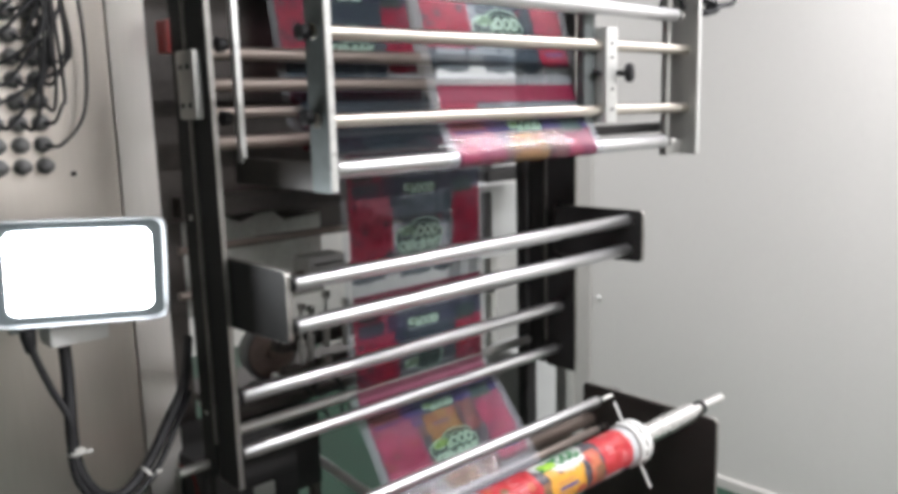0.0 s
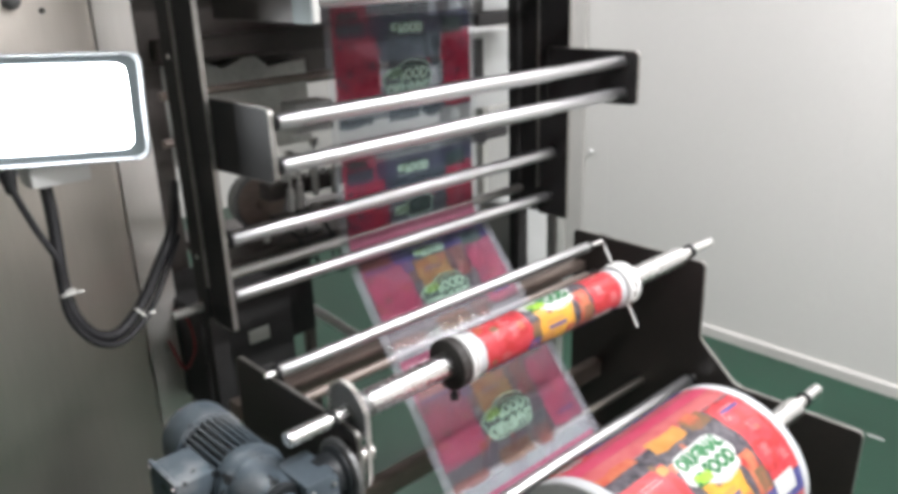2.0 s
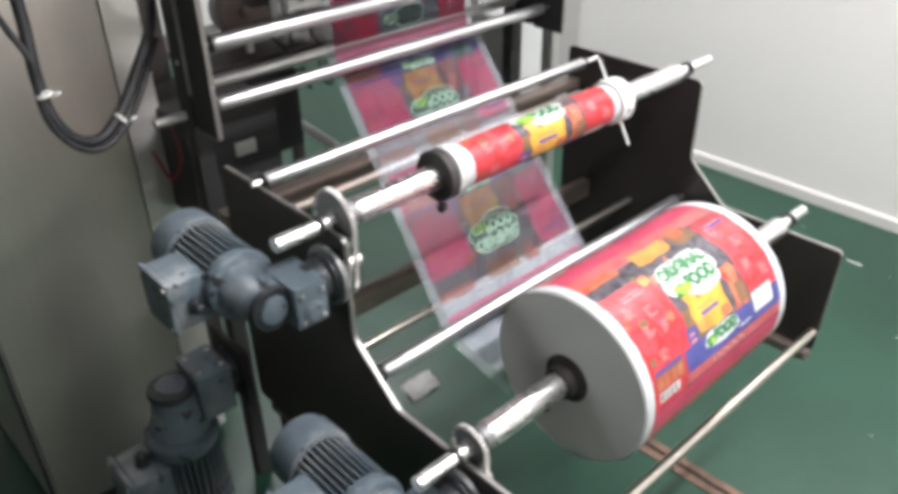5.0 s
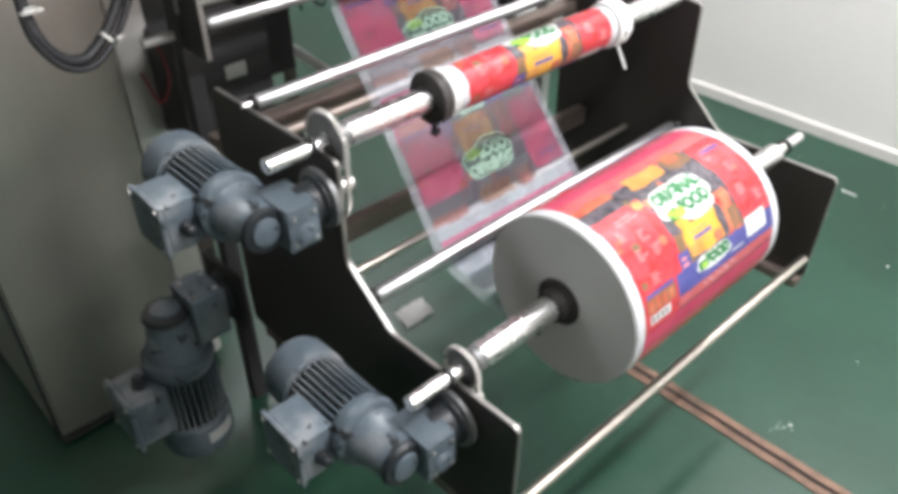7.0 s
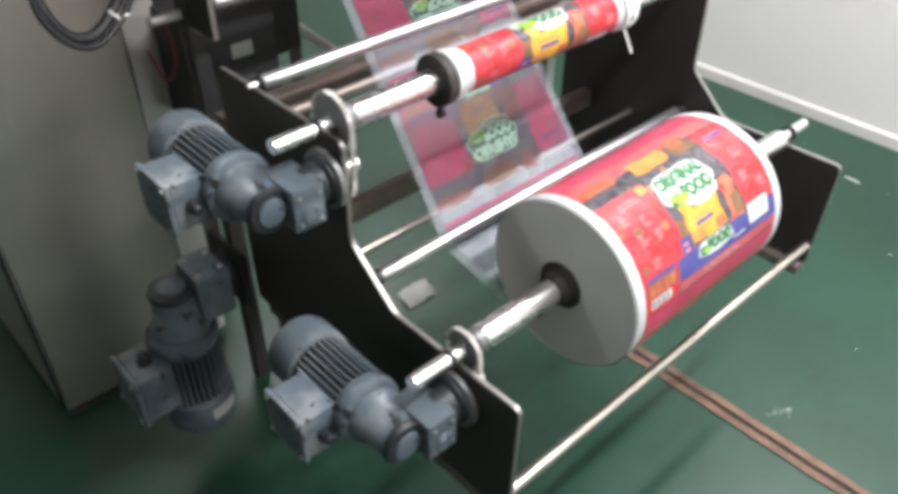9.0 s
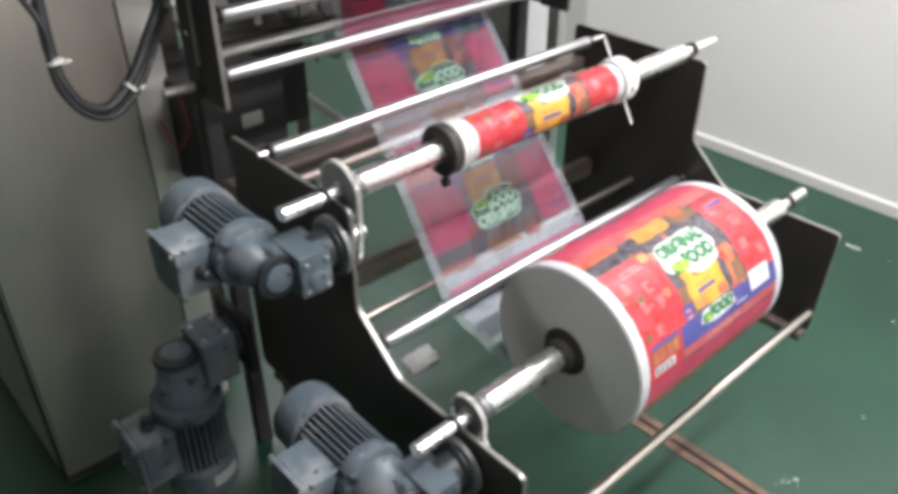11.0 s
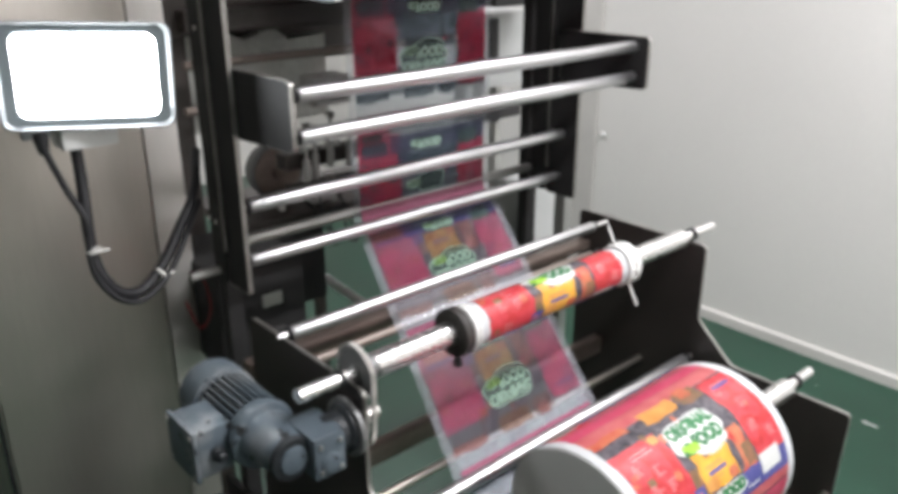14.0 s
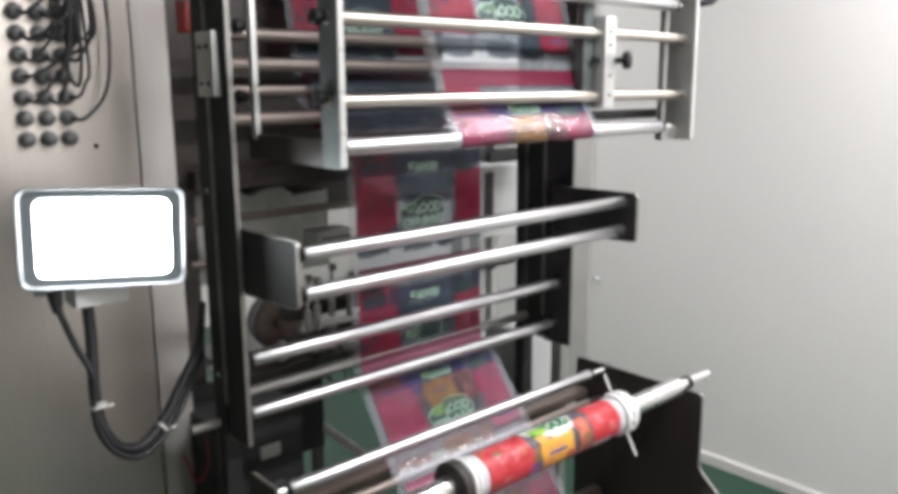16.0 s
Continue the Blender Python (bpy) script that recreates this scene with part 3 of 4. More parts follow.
# ---- tower: black plates and brackets ----
tower = thing("guide_tower", (0.49, 0.05, 0), "tall black steel tower carrying the film guide rollers", "machine tower")
for x, s in ((-0.012, -1), (1.002, 1)):
    pts = outline([(-0.042 if s > 0 else -0.022, 1.065), (0.060, 1.065), (0.060, 2.35), (-0.042 if s > 0 else -0.022, 2.35)], 0.006)
    p = part("tower_plate", slab(bm_new(), pts, x - 0.005, x + 0.005), M["black"], tower)
    part("plate_edge", edge_band(bm_new(), pts, x - 0.0052, x + 0.0052), M["black_edge"], p)
    pts = outline([(0.062, 1.07), (0.118, 1.07), (0.118, 2.35), (0.062, 2.35)], 0.004)
    p = part("rear_plate", slab(bm_new(), pts, x - 0.009, x + 0.003), M["black"], tower)
    part("plate_edge", box(bm_new(), (x - 0.0112, 0.0575, 1.14), (x + 0.0065, 0.0622, 2.3)), M["black_edge"], p, smooth=0)
    pts = outline([(-0.225 if s < 0 else -0.262, 1.405), (0.02, 1.395), (0.02, 1.53), (-0.225 if s < 0 else -0.262, 1.533)], 0.014)
    xb = x + 0.011 if s < 0 else x - 0.011
    p = part("roller_bracket", slab(bm_new(), pts, xb - 0.005, xb + 0.005), M["black"], tower)
    part("plate_edge", edge_band(bm_new(), pts, xb - 0.0052, xb + 0.0052), M["black_edge"], p)
    part("post", box(bm_new(), (x + (0.012 if s < 0 else -0.02), 0.122, 0.0), (x + (0.05 if s < 0 else 0.02), 0.16, 2.4), 0.003), M["black"], tower)
    for z in (1.2, 1.6):
        bolt(tower, (x + s * 0.006, 0.09, z), (s, 0, 0))
part("outer_post", box(bm_new(), (1.065, 0.045, 0.0), (1.10, 0.085, 2.4), 0.002), M["alu"], tower, "grey aluminium upright")
part("top_beam", box(bm_new(), (-0.03, 0.13, 2.36), (1.03, 0.19, 2.42), 0.003), M["black"], tower)
for z in (1.56, 1.15):
    bm = lathe(bm_new(), (1.062, 0.03, z), (0, -1, 0), [(0, 0.008), (0.006, 0.010), (0.014, 0.008), (0.018, 0.003)], 14)
    part("stop_screw", bm, M["shaft"], tower)

# ---- shafts and reels ----


def shaft(y, z, tipl, tipr, label):
    t = thing("unwind_shaft", (0.49, y, z), label, "shaft", "unwind shafts")
    part("bar", lathe(bm_new(), (0.016, y, z), (1, 0, 0), [(0, 0.012), (0.002, 0.0235), (0.974, 0.0235), (0.976, 0.012)], 40), M["shaft"], t)
    part("journal", rod(bm_new(), (tipl, y, z), (0.021, y, z), 0.0135, 28, 0.002), M["shaft"], t)
    part("journal", rod(bm_new(), (0.99, y, z), (tipr, y, z), 0.0125, 28, 0.002), M["shaft"], t)
    part("collar", lathe(bm_new(), (PL - 0.022, y, z), (1, 0, 0), [(0, 0.0145), (0.001, 0.0165), (0.009, 0.0165), (0.010, 0.0145)], 28), M["rubber"], t, "black lock ring")
    part("collar", lathe(bm_new(), (PR + 0.010, y, z), (1, 0, 0), [(0, 0.0145), (0.001, 0.0175), (0.009, 0.0175), (0.010, 0.0145)], 28), M["rubber"], t, "black lock ring")
    # toothed wheel beside the inner face of the side plate
    for dx, r, teeth, name in ((0.014, 0.053 if z > 0.9 else 0.037, 24 if z > 0.9 else 15, "sprocket"),):
        bm = bm_new()
        pts = []
        for k in range(teeth):
            for da, rr in ((-0.32, 0.86), (-0.16, 1.0), (0.16, 1.0), (0.32, 0.86)):
                a = 2 * math.pi * (k + da) / teeth
                pts.append((y + r * rr * math.cos(a), z + r * rr * math.sin(a)))
        slab(bm, pts, PL + dx, PL + dx + 0.005)
        lathe(bm, (PL + 0.010, y, z), (1, 0, 0), [(0, 0.017), (0.026, 0.018), (0.028, 0.022), (0.042, 0.022)], 24)
        part(name, bm, M["dull_flange"], t)
    return t


S1 = (-0.405, 1.046)
S2 = (-0.730, 0.755)
shaft(*S1, -0.14, 1.135, "bright steel unwind shaft carrying the small printed roll")
shaft(*S2, -0.135, 1.11, "bright steel unwind shaft carrying the large printed reel")


def drive_chain(y, z, drop):
    t = thing("drive_chain", (PL + 0.014, y, z - drop), "oiled roller chain between shaft and gear motor sprockets", "chain", "drive chains")
    r, r2 = (0.0535, 0.050) if z > 0.9 else (0.038, 0.036)
    path = []
    n = 22
    for k in range(n + 1):
        a = math.pi * k / n
        path.append((y + r * math.cos(a), z + r * math.sin(a)))
    for k in range(1, 14):
        path.append((y - r + (r - r2) * k / 14, z - drop * k / 14))
    for k in range(n + 1):
        a = math.pi + math.pi * k / n
        path.append((y + r2 * math.cos(a), z - drop + r2 * math.sin(a)))
    for k in range(1, 14):
        path.append((y + r2 + (r - r2) * k / 14, z - drop + drop * k / 14))
    step, acc, last = 0.0085, 0.0, None
    pts = [Vector((0, *p)) for p in path] + [Vector((0, *path[0]))]
    spots = []
    for a, b in zip(pts, pts[1:]):
        d = (b - a).length
        s = step - acc
        while s <= d:
            spots.append((a + (b - a) * s / d, (b - a).normalized()))
            s += step
        acc = (acc + d) % step
    me = None
    for p, d in spots:
        if me is None:
            bm = bm_new()
            box(bm, (-0.0045, -0.0042, -0.003), (-0.003, 0.0042, 0.003), 0.001, 1)
            box(bm, (0.003, -0.0042, -0.003), (0.0045, 0.0042, 0.003), 0.001, 1)
            lathe(bm, (-0.003, 0, 0), (1, 0, 0), [(0, 0.0024), (0.006, 0.0024)], 8)
            me = bpy.data.meshes.new("link")
            bm.to_mesh(me)
            bm.free()
            me.materials.append(M["chain"])
        ob = new("link", me)
        ob.parent = t
        ob.rotation_euler = (math.atan2(d.z, d.y), 0, 0)
        ob.location = Vector((PL + 0.0165, p.y, p.z)) - Vector(t.location)
    bm = lathe(bm_new(), (PL + 0.014, y, z - drop), (1, 0, 0), [(0, 0.034), (0.005, 0.034)], 24)
    lathe(bm, (PL + 0.0062, y, z - drop), (1, 0, 0), [(0, 0.014), (0.05, 0.014)], 20)
    part("lower_sprocket", bm, M["chain"], t)
    return t


drive_chain(*S1, 0.096)
drive_chain(*S2, 0.092)


# ---- gear motors ----
SHARED = {}


def gear_motor(place, label):
    """Worm gear motor: output along x, motor lying along +y, terminal box on the outer side. place: centre of the output on the plate."""
    x, y, z = place
    t = thing("gear_motor", place, label, "motor", "gear motors")
    gx = x - 0.096
    # worm housing with bevelled square body, caps and flange
    part("flange", lathe(bm_new(), (x - 0.001, y, z), (-1, 0, 0), [(0, 0.056), (0.009, 0.056), (0.011, 0.053), (0.012, 0.030)], 40), M["dull_flange"], t, "grey round mounting flange")
    part("neck", lathe(bm_new(), (x - 0.0115, y, z), (-1, 0, 0), [(0, 0.046), (0.006, 0.046), (0.012, 0.038), (0.045, 0.036)], 36), M["motor_dark"], t)
    part("gearbox", box(bm_new(), (gx - 0.006, y - 0.046, z - 0.048), (gx + 0.056, y + 0.047, z + 0.034), 0.005, 2), M["motor"], t)
    part("gearbox_plug", lathe(bm_new(), (gx + 0.026, y - 0.0455, z - 0.022), (0, -1, 0), [(0, 0.021), (0.003, 0.020), (0.004, 0.016), (0.006, 0.015), (0.007, 0.011)], 28), M["motor"], t)
    mx, mz = gx - 0.034, z + 0.0
    part("worm_housing", lathe(bm_new(), (mx, y - 0.012, mz), (0, 1, 0), [(0, 0.030), (0.003, 0.037), (0.02, 0.040), (0.052, 0.044), (0.064, 0.052), (0.077, 0.052)], 32), M["motor"], t)
    part("end_ring", lathe(bm_new(), (mx, y - 0.024, mz), (0, 1, 0), [(0, 0.029), (0.001, 0.038), (0.010, 0.041), (0.016, 0.038)], 32), M["motor_dark"], t, "dark cast end ring")
    part("end_cap", lathe(bm_new(), (mx, y - 0.030, mz), (0, 1, 0), [(0, 0.018), (0.002, 0.025), (0.008, 0.026)], 28), M["motor"], t)
    for a in range(4):
        dx, dz = 0.028 * math.cos(a * math.pi / 2 + 0.78), 0.036 * math.sin(a * math.pi / 2 + 0.78)
        bolt(t, (gx + 0.025 + dx, y - 0.046, z + dz - 0.009), (0, -1, 0), 0.0045, 0.004, M["chain"])
    y1 = y + 0.064
    part("end_bell", lathe(bm_new(), (mx, y1, mz), (0, 1, 0), [(0, 0.052), (0.006, 0.062), (0.018, 0.064), (0.030, 0.060), (0.040, 0.056)], 40), M["motor"], t)
    part("stator", lathe(bm_new(), (mx, y1 + 0.036, mz), (0, 1, 0), [(0, 0.050), (0.12, 0.050)], 40), M["motor_dark"], t)
    if "fin" not in SHARED:
        bm = box(bm_new(), (-0.0013, 0.0, 0.048), (0.0013, 0.12, 0.0605), 0.0004, 1)
        SHARED["fin"] = bpy.data.meshes.new("cooling_fin")
        bm.to_mesh(SHARED["fin"])
        bm.free()
        SHARED["fin"].materials.append(M["motor"])
    for k in range(32):
        fin = new("cooling_fin", SHARED["fin"])
        fin.parent = t
        fin.location = Vector((mx, y1 + 0.038, mz)) - Vector(place)
        fin.rotation_euler = (0, 2 * math.pi * k / 32, 0)
    part("fan_cover", lathe(bm_new(), (mx, y1 + 0.152, mz), (0, 1, 0), [(0, 0.0615), (0.002, 0.0655), (0.060, 0.0655), (0.072, 0.060), (0.078, 0.045), (0.080, 0.02)], 44), M["motor"], t)
    bm = bm_new()
    for k in range(5):
        lathe(bm, (mx, y1 + 0.229, mz), (0, 1, 0), [(0, 0.012 + k * 0.007), (0.0035, 0.0115 + k * 0.007)], 24)
    part("fan_grille", bm, M["motor_dark"], t)
    # terminal box on the outer, lower side
    tb = part("terminal_box", box(bm_new(), (mx - 0.112, y1 + 0.030, mz - 0.052), (mx - 0.050, y1 + 0.128, mz + 0.040), 0.006, 2), M["motor"], t)
    part("box_lid", box(bm_new(), (mx - 0.122, y1 + 0.026, mz - 0.056), (mx - 0.1125, y1 + 0.132, mz + 0.044), 0.004, 2), M["motor"], tb)
    for dy, dz in ((0.036, -0.044), (0.122, -0.044), (0.036, 0.034), (0.122, 0.034)):
        bolt(tb, (mx - 0.122, y1 + dy, mz + dz), (-1, 0, 0), 0.004, 0.003, M["chain"], "lid_screw")
    part("cable_gland", lathe(bm_new(), (mx - 0.08, y1 + 0.030, mz - 0.01), (0, -1, 0), [(0, 0.013), (0.008, 0.013), (0.010, 0.010), (0.020, 0.010), (0.024, 0.006)], 12), M["motor_dark"], tb)
    return t


m1 = gear_motor((PL - 0.006, S1[0] - 0.005, S1[1] - 0.096), "blue-grey gear motor bolted under the upper unwind shaft")
m2 = copy_thing(m1, pose(PL - 0.006, S2[0] - 0.005, S2[1] - 0.092))
tagged(m2, "blue-grey gear motor bolted under the lower unwind shaft")
m3 = copy_thing(m1, pose(-0.058, -0.02, 0.53, -90, 0, 0) @ Matrix.Diagonal((1.28, 1.28, 1.28, 1)))
tagged(m3, "dusty blue-grey gear motor standing upright beside the cabinet")
for ch in list(m3.children):
    if ch.name.startswith("flange"):
        bpy.data.objects.remove(ch)
bm = bm_new()
rows = [[bm.verts.new((-0.130 + 0.0664 * math.sin(a), 0.064 + 0.166 + v, -0.0664 * math.cos(a))) for v in (0.0, 0.026)] for a in (-0.1 + 0.1 * k for k in range(10))]
for a, b in zip(rows, rows[1:]):
    bm.faces.new((a[0], b[0], b[1], a[1]))
bmesh.ops.solidify(bm, geom=bm.faces[:], thickness=0.0004)
ORIGIN[m3.name] = Vector((0, 0, 0))
part("paper_label", bm, M["white"], m3, "white paper label on the fan cover")
bm = box(bm_new(), (-0.083, -0.085, 0.45), (-0.066, 0.06, 0.60), 0.004)
brk = tagged(part("motor_bracket", bm, M["black"]), "black steel bracket holding the upright gear motor", "bracket")

# ---- printed film ----
WIDTH, REPEAT = 0.46, 0.335


def letters(text, size):
    cu = bpy.data.curves.new("letters", "FONT")
    cu.body, cu.size, cu.align_x, cu.align_y, cu.resolution_u, cu.offset = text, size, "CENTER", "CENTER", 2, 0.0027
    ob = new("letters", cu)
    me = bpy.data.meshes.new_from_object(ob.evaluated_get(bpy.context.evaluated_depsgraph_get()))
    bm = bm_new()
    bm.from_mesh(me)
    bmesh.ops.triangulate(bm, faces=bm.faces)
    for k in range(-8, 9):
        bmesh.ops.bisect_plane(bm, geom=[*bm.verts, *bm.edges, *bm.faces], plane_co=(0, k * 0.004, 0), plane_no=(0, 1, 0))
    bm.to_mesh(me)
    bm.free()
    out = [tuple(v.co) for v in me.vertices], [tuple(p.vertices) for p in me.polygons]
    bpy.data.objects.remove(ob)
    bpy.data.meshes.remove(me)
    return out


WORDS = {(w, h): letters(w, h) for w, h in (("ORIGINAL", 0.034), ("FOOD", 0.036), ("FOOD", 0.026))}


def patch(u0, v0, u1, v1, ink, layer, wave=0.0):
    return ("patch", u0, v0, u1, v1, ink, layer, wave)


def design():
    """The printed pouch front, in metres: u across the film, v up the lettering."""
    d = [patch(0.022, 0.0, 0.438, 0.297, "dark", 1), patch(0.022, 0.2972, 0.438, REPEAT, "seal", 1)]
    d += [patch(0.022, 0.055, 0.150, 0.258, "red", 2, 0.005), patch(0.345, 0.108, 0.438, 0.292, "red", 2, 0.005)]
    d += [patch(0.022, 0.286, 0.120, 0.306, "berry", 2.2, 0.006)]
    d += [patch(0.362, 0.262, 0.420, 0.270, "blue", 4), patch(0.362, 0.272, 0.412, 0.275, "label", 4)]
    for k, (a, b, ru, rv) in enumerate(((0.062, 0.210, 0.034, 0.040), (0.115, 0.225, 0.030, 0.030), (0.112, 0.185, 0.030, 0.038), (0.055, 0.150, 0.028, 0.030), (0.372, 0.255, 0.032, 0.040), (0.410, 0.195, 0.024, 0.036), (0.366, 0.158, 0.026, 0.030))):
        d += [("blob", a, b, ru, rv, "ruby", 2.5), ("blob", a - 0.006, b + 0.006, ru * 0.72, rv * 0.7, "red", 3)]
    d += [patch(0.022, 0.037, 0.119, 0.0545, "red", 1.5)]
    d += [patch(0.150, 0.100, 0.185, 0.165, "leaf", 2, 0.008), patch(0.285, 0.105, 0.335, 0.190, "berry", 2, 0.008), patch(0.31, 0.11, 0.34, 0.15, "leaf", 3, 0.006)]
    d += [patch(0.272, 0.268, 0.335, 0.306, "leaf", 3, 0.006), patch(0.165, 0.272, 0.262, 0.308, "orange", 3, 0.007), patch(0.285, 0.285, 0.32, 0.312, "berry", 3.2, 0.005)]
    d += [patch(0.176, 0.112, 0.278, 0.186, "yellow", 3, 0.007), ("blob", 0.287, 0.142, 0.010, 0.032, "dark", 4), ("blob", 0.196, 0.124, 0.018, 0.012, "orange", 3.5), ("blob", 0.262, 0.122, 0.014, 0.010, "berry", 3.5)]
    d += [patch(0.192, 0.150, 0.244, 0.156, "orange", 4), patch(0.196, 0.138, 0.25, 0.145, "blue", 4), patch(0.2, 0.128, 0.235, 0.132, "orange", 4)]
    d += [patch(0.120, 0.062, 0.438, 0.106, "blue", 3, 0.002), patch(0.120, 0.040, 0.438, 0.0618, "seal", 2.5), patch(0.022, 0.0, 0.438, 0.036, "pink", 3)]
    d += [patch(0.140, 0.100, 0.170, 0.134, "blue", 4, 0.003), patch(0.146, 0.108, 0.162, 0.114, "label", 5), patch(0.146, 0.120, 0.160, 0.125, "label", 5)]
    d += [patch(0.034, 0.100, 0.112, 0.107, "blue", 4), patch(0.032, 0.072, 0.112, 0.099, "leaf", 4), patch(0.036, 0.050, 0.094, 0.068, "white", 4)]
    d += [patch(0.345, 0.078, 0.412, 0.116, "white", 5), patch(0.29, 0.074, 0.33, 0.077, "white", 5)]
    for k in range(4):
        d += [patch(0.036 + k * 0.019, 0.075, 0.050 + k * 0.019, 0.095, "berry", 5), patch(0.040 + k * 0.013, 0.053, 0.046 + k * 0.013, 0.065, "dark", 5)]
    for k in range(9):
        d += [patch(0.200 + 0.012 * k, 0.050 + 0.004 * (k % 2), 0.206 + 0.012 * k, 0.053 + 0.004 * (k % 2), "white", 5)]
    q = random.Random(3)
    for a, b in ((0.045, 0.222), (0.085, 0.205), (0.055, 0.178), (0.095, 0.172), (0.06, 0.132), (0.352, 0.262), (0.38, 0.222), (0.36, 0.176), (0.40, 0.15)):
        for k in range(4):
            w = q.uniform(0.008, 0.026)
            d += [patch(a, b - 0.0055 * k, a + w, b - 0.0055 * k + 0.0022, "label", 4)]
    for k in range(16):
        a, b = q.choice((q.uniform(0.03, 0.14), q.uniform(0.34, 0.42), q.uniform(0.15, 0.33))), q.uniform(0.12, 0.32)
        d += [("blob", a, b, q.uniform(0.004, 0.012), q.uniform(0.004, 0.010), q.choice(("leaf", "dark", "berry", "ruby")), 3.5)]
    d += [patch(0.064, 0.240, 0.112, 0.242, "label", 4), patch(0.06, 0.232, 0.118, 0.234, "label", 4)]
    d += [("blob", 0.136, 0.246, 0.012, 0.009, "orange", 4)]
    d += [("blob", 0.230, 0.217, 0.074, 0.037, "rim", 5), ("blob", 0.230, 0.218, 0.071, 0.031, "white", 6), ("blob", 0.248, 0.194, 0.047, 0.026, "rim", 5), ("blob", 0.248, 0.195, 0.045, 0.023, "white", 6)]
    d += [("blob", 0.187, 0.196, 0.018, 0.012, "green", 7), ("blob", 0.198, 0.195, 0.018, 0.009, "lime", 8), ("blob", 0.180, 0.200, 0.009, 0.006, "lime", 8)]
    d += [("word", "ORIGINAL", 0.034, 0.231, 0.232, "green", 7), ("word", "FOOD", 0.036, 0.250, 0.199, "green", 7)]
    d += [("blob", 0.235, 0.092, 0.054, 0.016, "white", 5), ("word", "FOOD", 0.026, 0.246, 0.093, "green", 6), ("blob", 0.197, 0.090, 0.012, 0.009, "green", 6), ("blob", 0.203, 0.089, 0.009, 0.005, "lime", 7)]
    return d


def print_film(place, v0, v1, inks, parent, layer=0.0002, step=0.012, lean=True, words=True, names="print"):
    """Lays the repeating design on a surface. place(u, v, h) gives the world place; v runs from v0 to v1."""
    made = {}

    def mesh(ink):
        return made.setdefault(ink, bm_new())

    first, last = math.floor(v0 / REPEAT), math.ceil(v1 / REPEAT)
    for rep in range(first, last):
        for item in design() + ([("patch", 0.0, v0 - rep * REPEAT, WIDTH, v1 - rep * REPEAT, "film", 0, 0.0)] if rep == first else []):
            base = rep * REPEAT
            if item[0] == "patch":
                _, a, b, c, d, ink, lay, wave = item
                lo, hi = max(v0, b + base), min(v1, d + base)
                if hi - lo < 0.001:
                    continue
                bm = mesh(ink)
                nv, nu = max(1, math.ceil((hi - lo) / step)), max(1, math.ceil((c - a) / 0.03)) if wave else 1
                grid = []
                for j in range(nv + 1):
                    v = lo + (hi - lo) * j / nv
                    row = []
                    for i in range(nu + 1):
                        u = a + (c - a) * i / nu
                        if wave and i in (0, nu):
                            u += wave * noise.noise((v * 60, a * 31, ord(ink[0])))
                        vv = v
                        if wave and j in (0, nv) and lo > v0 and hi < v1:
                            vv += wave * noise.noise((u * 60, d * 31, 5 + j))
                        row.append(bm.verts.new(place(u, vv, lay * layer)))
                    grid.append(row)
                for j in range(nv):
                    for i in range(nu):
                        bm.faces.new((grid[j][i], grid[j][i + 1], grid[j + 1][i + 1], grid[j + 1][i]))
            elif item[0] == "blob":
                _, cu, cv, ru, rv, ink, lay = item
                cv += base
                if cv - rv < v0 or cv + rv > v1:
                    continue
                bm = mesh(ink)
                seg, rings = 28, 6
                hollow = ink == "rim"
                mid = None if hollow else bm.verts.new(place(cu, cv, lay * layer))
                prev = None
                for q in ((rings - 0.55, rings) if hollow else range(1, rings + 1)):
                    ring = []
                    for k in range(seg):
                        a = 2 * math.pi * k / seg
                        cx, sx = math.cos(a), math.sin(a)
                        f = (abs(cx) ** 3 + abs(sx) ** 3) ** (-1 / 3)
                        w = 1 + 0.05 * math.sin(5 * a + cu * 40)
                        ring.append(bm.verts.new(place(cu + ru * q / rings * cx * f * w, cv + rv * q / rings * sx * f * w, lay * layer)))
                    for k in range(seg if prev or not hollow else 0):
                        n = (k + 1) % seg
                        bm.faces.new((mid, ring[k], ring[n]) if prev is None else (prev[k], ring[k], ring[n], prev[n]))
                    prev = ring
            elif words:
                _, text, size, cu, cv, ink, lay = item
                cv += base
                if cv - size < v0 or cv + size > v1:
                    continue
                bm = mesh(ink)
                vs, fs = WORDS[(text, size)]
                new_vs = [bm.verts.new(place(cu + x * (0.83 if size > 0.03 else 1.0), cv + y, lay * layer)) for x, y, _ in vs]
                for f in fs:
                    try:
                        bm.faces.new([new_vs[i] for i in f])
                    except ValueError:
                        pass
    for ink, bm in made.items():
        me = bpy.data.meshes.new(names)
        bm.to_mesh(me)
        bm.free()
        me.materials.append(inks[ink])
        for p in me.polygons:
            p.use_smooth = True
        nm = {"film": "clear_film"}.get(ink, names + "_" + ink)
        ob = new(nm, me)
        ob.parent = parent
        ob.matrix_parent_inverse = Matrix.Translation(-ORIGIN[parent.name])
        if ink != "film":
            tagged(ob, kind="stuff")
        ob.visible_shadow = ink != "film" or inks is INK


